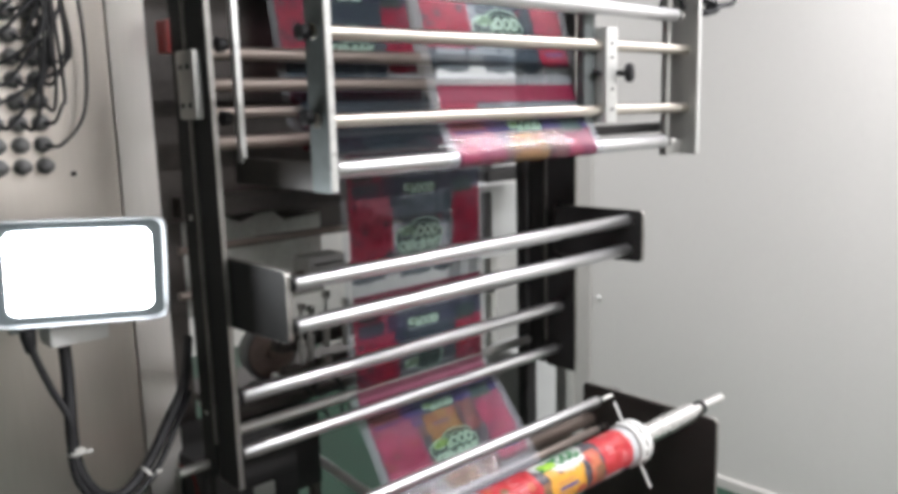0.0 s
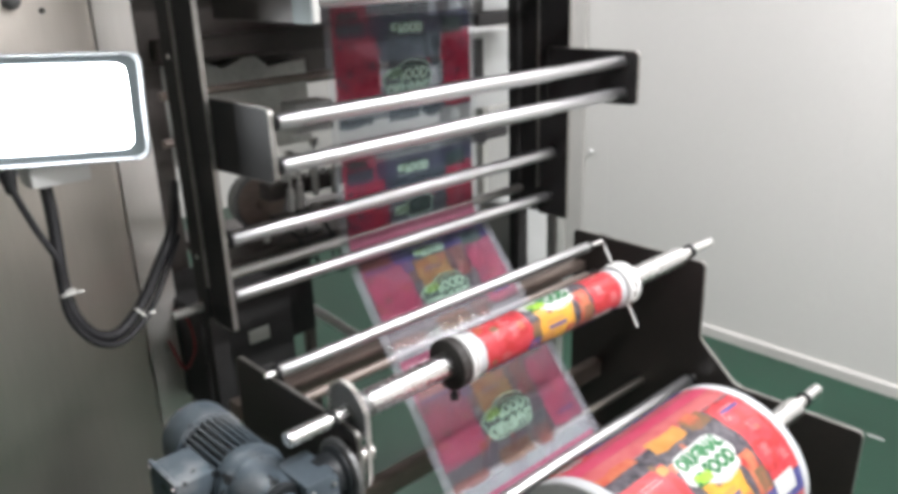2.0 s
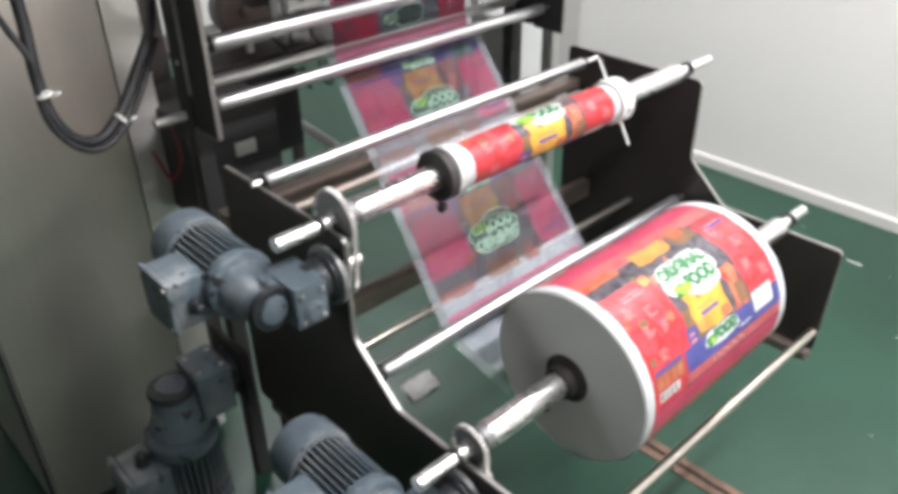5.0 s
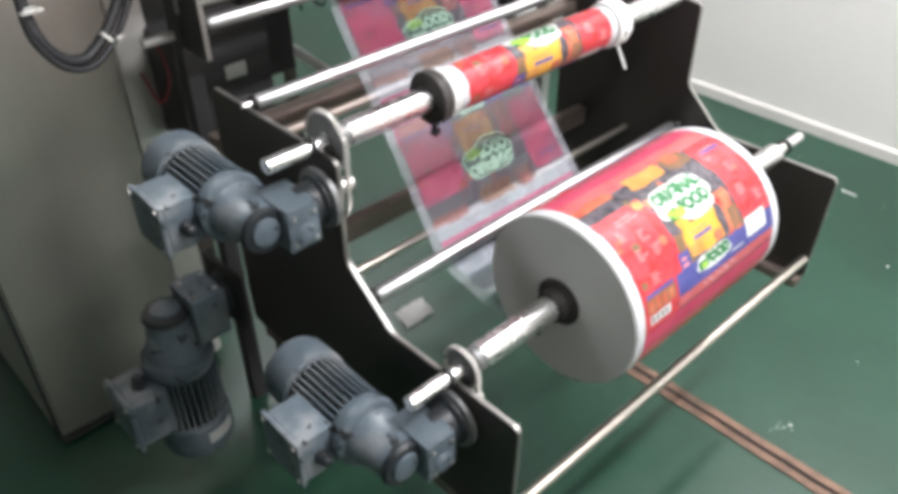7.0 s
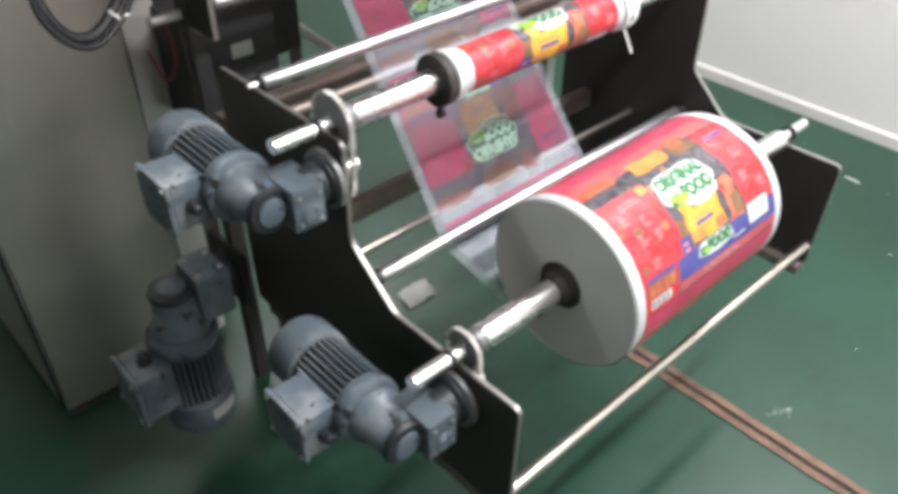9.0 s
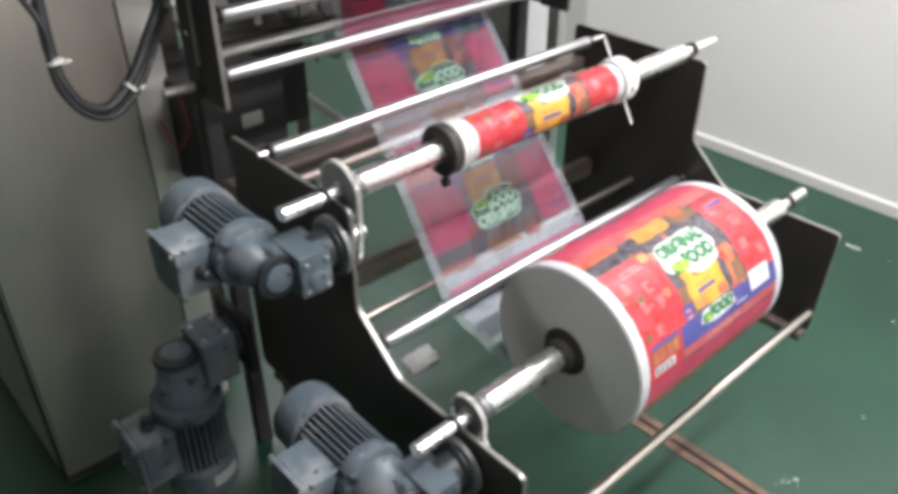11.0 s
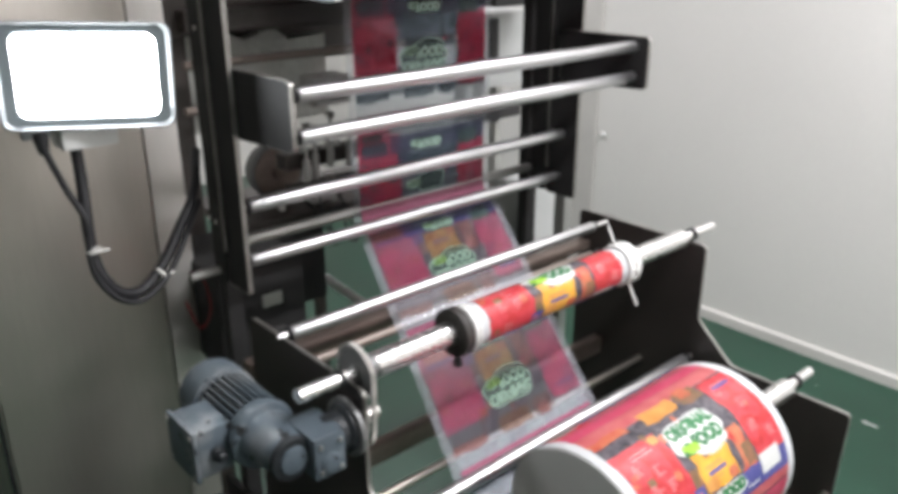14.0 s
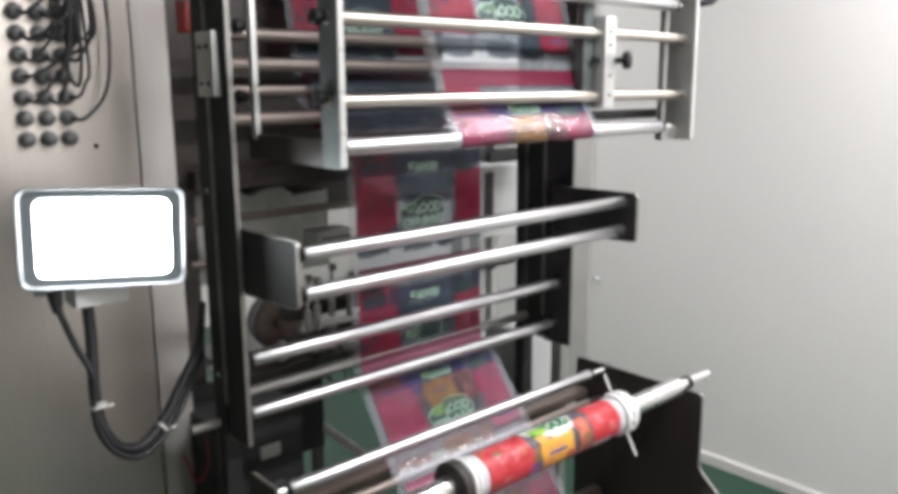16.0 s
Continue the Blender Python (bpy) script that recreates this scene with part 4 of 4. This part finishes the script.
# large reel
RX0, RX1, RR = 0.223, 0.690, 0.169
reel = thing("film_reel", ((RX0 + RX1) / 2, S2[0], S2[1]), "large reel of colourful printed pouch film on its shaft", "film reel")
bm = lathe(bm_new(), (RX0, S2[0], S2[1]), (1, 0, 0), [(0.0, 0.045), (0.0, RR - 0.003), (0.002, RR - 0.001), (RX1 - RX0 - 0.002, RR - 0.001), (RX1 - RX0, RR - 0.003), (RX1 - RX0, 0.045)], 96)
part("roll_body", bm, M["card"], reel, "white wound film edge")
for x, d in ((RX0 + 0.001, -1), (RX1 - 0.001, 1)):
    part("core", lathe(bm_new(), (x, S2[0], S2[1]), (d, 0, 0), [(0, 0.047), (0.003, 0.047), (0.004, 0.044)], 40), M["core"], reel, "dark card core")
    cone = part("clamp_cone", lathe(bm_new(), (x + d * 0.003, S2[0], S2[1]), (d, 0, 0), [(0, 0.040), (0.003, 0.039), (0.005, 0.031), (0.022, 0.030), (0.024, 0.026)], 36), M["core"], reel, "dark clamping cone")
    part("clamp_knob", lathe(bm_new(), (x + d * 0.03, S2[0] + 0.012, S2[1] - 0.025), (0, 0.3, -1), [(0, 0.004), (0.028, 0.004), (0.030, 0.011), (0.044, 0.012), (0.048, 0.007)], 14), M["rubber"], cone, "black clamp knob")
REEL_TURN = 3.29


def on_reel(u, v, h):
    a = REEL_TURN - v / RR
    r = RR + 0.0004 + h
    return Vector((RX0 + 0.0025 + u * (RX1 - RX0 - 0.005) / WIDTH, S2[0] + r * math.cos(a), S2[1] + r * math.sin(a)))


print_film(on_reel, -0.12, 2 * math.pi * RR - 0.1201, INK, reel, names="print")

# small roll left on the upper shaft
SX0, SX1, SR = 0.250, 0.715, 0.043
small = thing("film_roll", ((SX0 + SX1) / 2, S1[0], S1[1]), "nearly used roll of printed pouch film between two clamps", "film roll")
part("roll_body", lathe(bm_new(), (SX0, S1[0], S1[1]), (1, 0, 0), [(0, 0.0245), (0, SR - 0.001), (SX1 - SX0, SR - 0.001), (SX1 - SX0, 0.0245)], 64), M["card"], small)
ROLL_TURN = 6.28


def on_roll(u, v, h):
    a = ROLL_TURN - v / SR
    r = SR + 0.0003 + h
    return Vector((SX0 + 0.001 + u * (SX1 - SX0 - 0.002) / WIDTH, S1[0] + r * math.cos(a), S1[1] + r * math.sin(a)))


print_film(on_roll, 0.06, 0.06 + 2 * math.pi * SR - 0.0005, INK, small, step=0.005, names="print")
cl = thing("roll_clamp", (0.25, S1[0], S1[1]), "black and white roll clamp with a black knob on the shaft", "clamp", "roll clamps")
part("cone", lathe(bm_new(), (0.205, S1[0], S1[1]), (1, 0, 0), [(0, 0.0245), (0, 0.047), (0.002, 0.050), (0.022, 0.050), (0.024, 0.046)], 44), M["core"], cl)
part("ring", lathe(bm_new(), (0.2295, S1[0], S1[1]), (1, 0, 0), [(0, 0.045), (0.002, 0.049), (0.008, 0.049), (0.010, 0.045), (0.013, 0.045), (0.015, 0.048), (0.019, 0.048), (0.020, 0.043)], 44), M["white"], cl, "white grooved ring")
part("knob", lathe(bm_new(), (0.216, S1[0] - 0.006, S1[1] - 0.048), (0, -0.2, -1), [(0, 0.004), (0.008, 0.004), (0.010, 0.009), (0.022, 0.010), (0.025, 0.006)], 14), M["rubber"], cl, "black clamp knob")
cr = thing("roll_clamp", (0.74, S1[0], S1[1]), "white toothed roll clamp with a long locking pin", "clamp", "roll clamps")
part("ring", lathe(bm_new(), (0.716, S1[0], S1[1]), (1, 0, 0), [(0, 0.044), (0.002, 0.049), (0.016, 0.049), (0.018, 0.045), (0.024, 0.045), (0.026, 0.050), (0.040, 0.050), (0.043, 0.046), (0.043, 0.0245)], 44), M["white"], cr)
for k in range(14):
    a = 2 * math.pi * k / 14
    p = Vector((0.7355, S1[0] + 0.048 * math.cos(a), S1[1] + 0.048 * math.sin(a)))
    part("tooth", box(bm_new(), p - Vector((0.004, 0.004, 0.004)), p + Vector((0.004, 0.004, 0.004)), 0.001, 1), M["alu_light"], cr)
d = Vector((0.0, -0.5, -0.87))
c = Vector((0.745, S1[0], S1[1]))
part("locking_pin", rod(bm_new(), c + d * 0.045, c + d * 0.105, 0.003, 10), M["white"], cr)
part("locking_pin", rod(bm_new(), c - d * 0.045, c - d * 0.095, 0.003, 10), M["white"], cr)

# film web from the reel up through the machine
web = thing("film_web", (0.45, -0.44, 0.70), "single clear layer of printed pouch film threaded over the rollers", "film web")


def strip_place(path):
    """path: rows of (y, z, x of the left edge); v is the distance along it."""
    lens = [0.0]
    for a, b in zip(path, path[1:]):
        lens.append(lens[-1] + math.hypot(b[0] - a[0], b[1] - a[1]))

    def place(u, v, h):
        v = min(max(v, 0), lens[-1] - 1e-6)
        k = max(i for i in range(len(lens) - 1) if lens[i] <= v)
        t = (v - lens[k]) / (lens[k + 1] - lens[k])
        a, b = path[k], path[k + 1]
        ny, nz = -(b[1] - a[1]), (b[0] - a[0])
        q = math.hypot(ny, nz)
        return Vector((a[2] + (b[2] - a[2]) * t + u, a[0] + (b[0] - a[0]) * t + h * ny / q, a[1] + (b[1] - a[1]) * t + h * nz / q))
    return place, lens[-1]


# lettering runs down the web: v counts from the top
place, total = strip_place([(0.42, 2.30, 0.34), (0.30, 1.72, 0.34), (0.285, 1.704, 0.34), (0.112, 1.703, 0.34), (0.104, 1.695, 0.34), (0.104, 1.14, 0.34)])
print_film(lambda u, v, h: place(u, v - (0.896 - total), -h), 0.896 - total, 0.896, BACK, web, step=0.3, names="back_print")
place2, total2 = strip_place([(0.104, 1.135, 0.34), (0.098, 1.115, 0.338), (-0.438, 0.705, 0.195)])
print_film(lambda u, v, h: place2(u, v, -h), 0.0, total2, FILM, web, layer=0.0003, step=0.02)
place3, total3 = strip_place([(-0.440, 0.700, 0.195), (-0.452, 0.690, 0.198), (S2[0] + 0.09, S2[1] - 0.141, 0.225)])
# the bright reflection on this stretch is painted: red inks become pale film
GLARE_FILM = {**BACK, "red": FILM["film"], "ruby": FILM["film"], "pink": FILM["film"]}
print_film(lambda u, v, h: place3(u, v - 0.2, -h), 0.2, 0.2 + total3, GLARE_FILM, web, step=0.02, names="glare_print")

# ---- film guide frame at the top ----
guide = thing("film_guide_frame", (0.6, -0.28, 1.68), "aluminium film guide frame with bars and an adjusting knob", "guide frame")
GX0, GX1 = 0.052, 1.160
for x, s in ((GX0, -1), (GX1, 1)):
    pts = outline([(-0.300, 1.665), (-0.225 if s > 0 else -0.245, 1.665), (-0.225 if s > 0 else -0.245, 2.30), (-0.300, 2.30)], 0.004)
    p = part("front_upright", slab(bm_new(), pts, x - 0.006, x + 0.006), M["guide_plate" if s < 0 else "alu"], guide)
    part("upright_edge", box(bm_new(), (x - 0.0065, -0.3045, 1.667), (x + 0.0065, -0.300, 2.30), 0.001, 1), M["alu_light"], p)
    if s < 0:
        part("rear_upright", box(bm_new(), (x - 0.008, -0.008, 1.705), (x + 0.004, 0.008, 2.02), 0.002), M["alu_light"], guide)
        part("lower_web", box(bm_new(), (x - 0.004, -0.245, 1.665), (x + 0.004, 0.03, 1.715), 0.003), M["dark_machine"], guide)
        part("block", box(bm_new(), (-0.036, 0.0, 1.79), (-0.019, 0.07, 1.915), 0.004), M["alu"], guide)
        for by, bz in ((0.02, 1.815), (0.05, 1.815), (0.02, 1.885), (0.05, 1.885)):
            bolt(guide, (-0.036, by, bz), (-1, 0, 0), 0.005, 0.003, M["rubber"])
        for by, bz in ((-0.262, 1.79), (-0.262, 1.925), (0.02, 1.79), (0.02, 1.925)):
            part("clamp_knob", lathe(bm_new(), (x - 0.006, by, bz), (-1, 0, 0), [(0, 0.007), (0.006, 0.007), (0.008, 0.013), (0.022, 0.0145), (0.026, 0.010)], 16), M["rubber"], guide)
        for bz in (1.73, 1.80, 1.87):
            bolt(guide, (x, -0.3045, bz), (0, -1, 0), 0.003, 0.003)
    else:
        part("rear_upright", box(bm_new(), (x - 0.075, -0.26, 1.665), (x - 0.058, -0.243, 2.30), 0.002), M["alu"], guide)
        part("lower_web", box(bm_new(), (x - 0.075, -0.262, 1.665), (x - 0.006, -0.24, 1.70), 0.003), M["alu"], guide)
for z, mat in ((1.783, "bronze"), (1.926, "bronze")):
    part("guide_bar", rod(bm_new(), (GX0 - 0.01, -0.30 + 0.03, z), (GX1 + 0.004, -0.30 + 0.03, z), 0.0125), M[mat], guide, "round warm steel guide bar")
part("slider_plate", box(bm_new(), (0.795, -0.292, 1.755), (0.835, -0.245, 1.965), 0.003), M["alu_light"], guide, "pale sliding side guide")
part("edge_guide", box(bm_new(), (0.755, -0.262, 1.70), (0.792, -0.24, 2.25), 0.002), M["guide_plate"], guide)
part("lower_rail", box(bm_new(), (0.80, -0.215, 1.722), (1.13, -0.2, 1.746), 0.002), M["black"], guide, "dark flat lower rail")
part("knob", lathe(bm_new(), (0.836, -0.288, 1.865), (0.45, -1, 0), [(0, 0.007), (0.018, 0.007), (0.020, 0.016), (0.024, 0.021), (0.036, 0.021), (0.040, 0.015)], 24), M["rubber"], guide, "black round adjusting knob")
part("knob", rod(bm_new(), (0.80, -0.27, 1.865), (0.77, -0.28, 1.868), 0.007, 12), M["rubber"], guide)
for z in (1.785, 1.93, 1.83, 1.90):
    bolt(guide, (0.815, -0.292, z), (0, -1, 0), 0.0035, 0.003, M["rubber"])
roller(-0.282, 1.703, 0.066, 1.045, 0.0155, "polished steel roller at the foot of the film guide frame", tip0=0.012, tip1=0.045)
roller(-0.282, 2.005, 0.066, 1.085, 0.0155, "polished steel roller in the film guide frame", tip0=0.012, tip1=0.03)
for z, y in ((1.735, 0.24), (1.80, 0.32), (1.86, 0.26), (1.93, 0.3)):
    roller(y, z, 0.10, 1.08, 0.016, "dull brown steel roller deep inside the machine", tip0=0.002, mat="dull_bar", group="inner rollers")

# down the back of the guide bars, round the lower roller and back to the tower
path = [(-0.15, 2.06, 0.338), (-0.243, 1.783, 0.324), (-0.2985, 1.708, 0.317)]
for k in range(9):
    a = math.pi - 0.1 + k * (math.pi / 2 + 0.1) / 8
    path.append((-0.282 + 0.0166 * math.cos(a), 1.703 + 0.0166 * math.sin(a), 0.317))
path += [(0.105, 1.699, 0.34)]
place4, total4 = strip_place(path)
loop = thing("film_loop", (0.55, -0.28, 1.69), "printed film looped round the lower roller of the guide frame", "film loop")
CLEAR = {**BACK, "blue": FILM["blue"], "label": FILM["label"]}
V4 = 0.44
for v_a, v_b, inks, step, names in ((V4, 0.735, CLEAR, 0.02, "clear_print"), (0.7351, 0.865, FILM, 0.01, "print"), (0.8651, V4 + total4, BACK, 0.02, "rear_print")):
    print_film(lambda u, v, h: place4(u, v - V4, -h), v_a, v_b, inks, loop, step=step, names=names)

# ---- machine body behind the tower ----
rear = thing("packing_machine_body", (0.6, 0.75, 0), "dark packing machine body with pale panels behind the tower", "machine body")
part("upper_cover", box(bm_new(), (0.03, 0.5, 1.535), (1.0, 0.95, 2.4), 0.01), M["dark_machine"], rear)
# added slab above the view, keeps overhead light off the upper web and rear
part("unseen_shade_cover", box(bm_new(), (-0.02, -0.33, 2.44), (1.25, 0.95, 2.5), 0.01), M["dark_machine"], rear)
part("beam", box(bm_new(), (0.12, 0.45, 1.55), (1.0, 0.50, 1.60), 0.004), M["dark_machine"], rear)
part("pale_panel", slab(bm_new(), [(0.12, 1.26), (0.62, 1.26), (0.62, 1.50), (0.5, 1.49), (0.45, 1.53), (0.36, 1.50), (0.30, 1.525), (0.24, 1.50), (0.20, 1.56), (0.12, 1.55)], 0.62, 0.66, 1), M["stained"], rear, "pale grey side panel")
part("dark_backing", box(bm_new(), (0.05, 0.68, 1.42), (0.80, 0.70, 1.60), 0.003), M["dark_machine"], rear)
part("frame_post", box(bm_new(), (0.10, 0.55, 0.03), (0.16, 0.62, 1.6), 0.004), M["dark_machine"], rear)
part("frame_post", box(bm_new(), (1.40, 0.85, 0.0), (1.45, 0.92, 1.62), 0.004), M["grey_box"], rear)
part("frame_foot", box(bm_new(), (0.09, 0.54, 0.0), (0.17, 0.63, 0.03), 0.004), M["dark_machine"], rear)
drum = part("fan_rim", lathe(bm_new(), (0.40, 0.62, 1.13), (0, -1, 0), [(0, 0.075), (0.05, 0.085), (0.055, 0.085), (0.056, 0.076)], 40), M["dull_flange"], rear, "black round rim")
part("fan_face", lathe(bm_new(), (0.40, 0.5638, 1.13), (0, -1, 0), [(0, 0.074), (0.004, 0.072), (0.006, 0.02), (0.016, 0.018), (0.018, 0.01)], 40), M["rail"], drum, "dull grey disc")
part("drive_box", box(bm_new(), (0.02, 0.22, 0.76), (0.26, 0.52, 1.02), 0.01), M["black"], rear, "black drive box")
part("drive_box", box(bm_new(), (0.30, 0.40, 0.78), (0.44, 0.60, 1.0), 0.008), M["black"], rear, "black drive box")
part("rating_plate", box(bm_new(), (0.135, 0.216, 0.90), (0.19, 0.2199, 0.935), 0.001, 1), M["alu"], rear)
part("shelf", box(bm_new(), (0.2, 0.42, 1.02), (1.0, 0.75, 1.045), 0.004), M["dark_machine"], rear)
for k, (x, y) in enumerate(((0.45, 0.45), (0.66, 0.52), (0.80, 0.50))):
    part("grip_block", box(bm_new(), (x, y, 1.045), (x + 0.07, y + 0.06, 1.075), 0.004), M["alu_light"], rear)
for k in range(6):
    part("small_fitting", lathe(bm_new(), (0.36 + 0.035 * k, 0.36, 1.235 - 0.006 * k), (0.2, -0.3, 1), [(0, 0.012), (0.012, 0.012), (0.014, 0.007), (0.03 + 0.006 * (k % 2), 0.006)], 10), M["alu_light"], rear)
part("fitting_rail", box(bm_new(), (0.30, 0.34, 1.195), (0.62, 0.39, 1.235), 0.004), M["dark_machine"], rear)
part("white_case", box(bm_new(), (0.45, 0.42, 1.33), (0.57, 0.50, 1.41), 0.006), M["white"], rear)
for k in range(3):
    part("case_slot", box(bm_new(), (0.465, 0.4165, 1.35 + 0.018 * k), (0.555, 0.4195, 1.355 + 0.018 * k)), M["dark_machine"], rear)
part("air_pipe", rod(bm_new(), (0.1, 0.40, 1.10), (0.62, 0.40, 1.10), 0.007, 12), M["alu"], rear)
part("air_clip", box(bm_new(), (0.30, 0.385, 1.075), (0.315, 0.40, 1.13), 0.002), M["white"], rear)
for k, (x, z0, z1) in enumerate(((0.335, 1.16, 1.31), (0.362, 1.17, 1.30), (0.41, 1.2, 1.33), (0.47, 1.19, 1.3))):
    cyl = part("air_cylinder", lathe(bm_new(), (x, 0.30, z0), (0.04, 0, 1), [(0, 0.008), (0.002, 0.0095), (0.07, 0.0095), (0.072, 0.004), (z1 - z0, 0.004)], 14), M["alu_light"], rear, "small bright air cylinder")
    part("clevis", box(bm_new(), (x - 0.006 + 0.04 * (z1 - z0), 0.29, z1 - 0.004), (x + 0.010 + 0.04 * (z1 - z0), 0.31, z1 + 0.014), 0.002, 1), M["chain"], cyl)
part("cylinder_bar", box(bm_new(), (0.28, 0.285, 1.145), (0.90, 0.315, 1.172), 0.003), M["dark_machine"], rear, "dark carrier bar")
for k in range(5):
    x = 0.38 + 0.1 * k
    part("sensor_clip", box(bm_new(), (x, 0.262, 1.135), (x + 0.022, 0.286, 1.185), 0.003), M["white" if k % 2 else "alu"], rear)
for k in range(5):
    q = random.Random(70 + k)
    x = 0.30 + 0.07 * k
    pts = [(x, 0.30, 1.15)] + [(x + 0.03 * i + q.uniform(-0.03, 0.03), 0.31 + q.uniform(-0.03, 0.03), 1.12 - 0.035 * i + q.uniform(-0.02, 0.02)) for i in range(1, 5)] + [(x + 0.16, 0.42, 1.03)]
    part("air_hose", sweep(bm_new(), pts, 0.0035, 7, 6), M["wire" if k % 2 else "rubber"], rear)
for z, y in ((1.475, 0.44), (1.36, 0.46)):
    part("cross_tube", rod(bm_new(), (0.10, y, z), (1.0, y, z), 0.011, 16), M["dull_bar"], rear)
part("grip_tube", rod(bm_new(), (0.535, 0.62, 0.765), (0.565, 0.17, 0.692), 0.014, 16), M["white"], rear, "bright tube")
part("tube_stay", box(bm_new(), (0.53, 0.60, 0.0), (0.56, 0.63, 0.78), 0.003), M["dark_machine"], rear)
part("red_button_box", box(bm_new(), (0.055, 0.30, 1.93), (0.10, 0.36, 2.0), 0.006), M["red"], rear)
hose = thing("red_air_hose", (-0.03, 0.2, 1.0), "thin red air hose curling beside the black drive box", "hose")
part("hose", sweep(bm_new(), [(-0.05, 0.24, 0.97), (-0.03, 0.22, 0.90), (0.0, 0.22, 0.94), (0.0, 0.24, 1.01), (-0.02, 0.26, 1.03)], 0.003, 8, 8), M["hose_red"], hose)

sidebox = thing("electrical_box", (1.3, 0.35, 0.8), "pale enamel box with rounded corners beside the tower", "box")
pts = outline([(1.10, 0.70), (1.30, 0.70), (1.30, 1.03), (1.10, 1.03)], 0.03)
part("box_body", slab(bm_new(), pts, 0.24, 0.40, 1), M["grey_box"], sidebox)
part("stand", box(bm_new(), (1.18, 0.30, 0.0), (1.22, 0.34, 0.70), 0.003), M["alu"], sidebox)
valve = thing("valve_unit", (1.45, 0.7, 1.2), "white pneumatic valve unit with black manifold", "valve unit")
part("valve_body", box(bm_new(), (1.26, 0.60, 1.26), (1.46, 0.75, 1.52), 0.008), M["grey_box"], valve)
part("manifold", box(bm_new(), (1.275, 0.585, 1.33), (1.315, 0.60, 1.50), 0.004), M["black"], valve)
part("stand", box(bm_new(), (1.30, 0.65, 0.0), (1.335, 0.70, 1.26), 0.003), M["alu"], valve)
part("stand", box(bm_new(), (1.38, 0.66, 0.0), (1.41, 0.70, 1.26), 0.003), M["alu"], valve)
part("valve_bracket", box(bm_new(), (1.13, 0.42, 1.555), (1.42, 0.60, 1.595), 0.006), M["black"], valve)
part("clamp", box(bm_new(), (1.20, 0.55, 1.155), (1.40, 0.64, 1.20), 0.012), M["black"], valve)
part("clamp_screw", lathe(bm_new(), (1.25, 0.56, 1.178), (-0.3, -1, 0), [(0, 0.012), (0.02, 0.012), (0.022, 0.024), (0.034, 0.024)], 16), M["rubber"], valve)
part("instrument_case", box(bm_new(), (1.18, 0.45, 1.597), (1.30, 0.55, 1.66), 0.01), M["grey_box"], valve)
for k in range(3):
    part("air_hose", sweep(bm_new(), [(1.18 + 0.05 * k, 0.5, 1.60), (1.15 + 0.05 * k, 0.48, 1.68), (1.22 + 0.04 * k, 0.5, 1.72), (1.36 + 0.02 * k, 0.55, 1.60)], 0.004, 8, 6), M["white"], valve)

tubes = thing("hose_bundle", (1.25, -0.24, 2.0), "tangle of black hoses above the end of the guide frame", "hoses")
for k in range(6):
    q = random.Random(40 + k)
    pts = [(1.12 + 0.02 * k, -0.25, 2.12)]
    for i in range(4):
        pts.append((1.13 + 0.045 * i + 0.02 * k + q.uniform(-0.02, 0.02), -0.24 + q.uniform(-0.04, 0.04), 2.035 + q.uniform(-0.012, 0.05)))
    pts.append((1.36 + 0.02 * k, -0.2, 2.16))
    part("hose", sweep(bm_new(), pts, 0.007, 8, 6), M["rubber"], tubes)
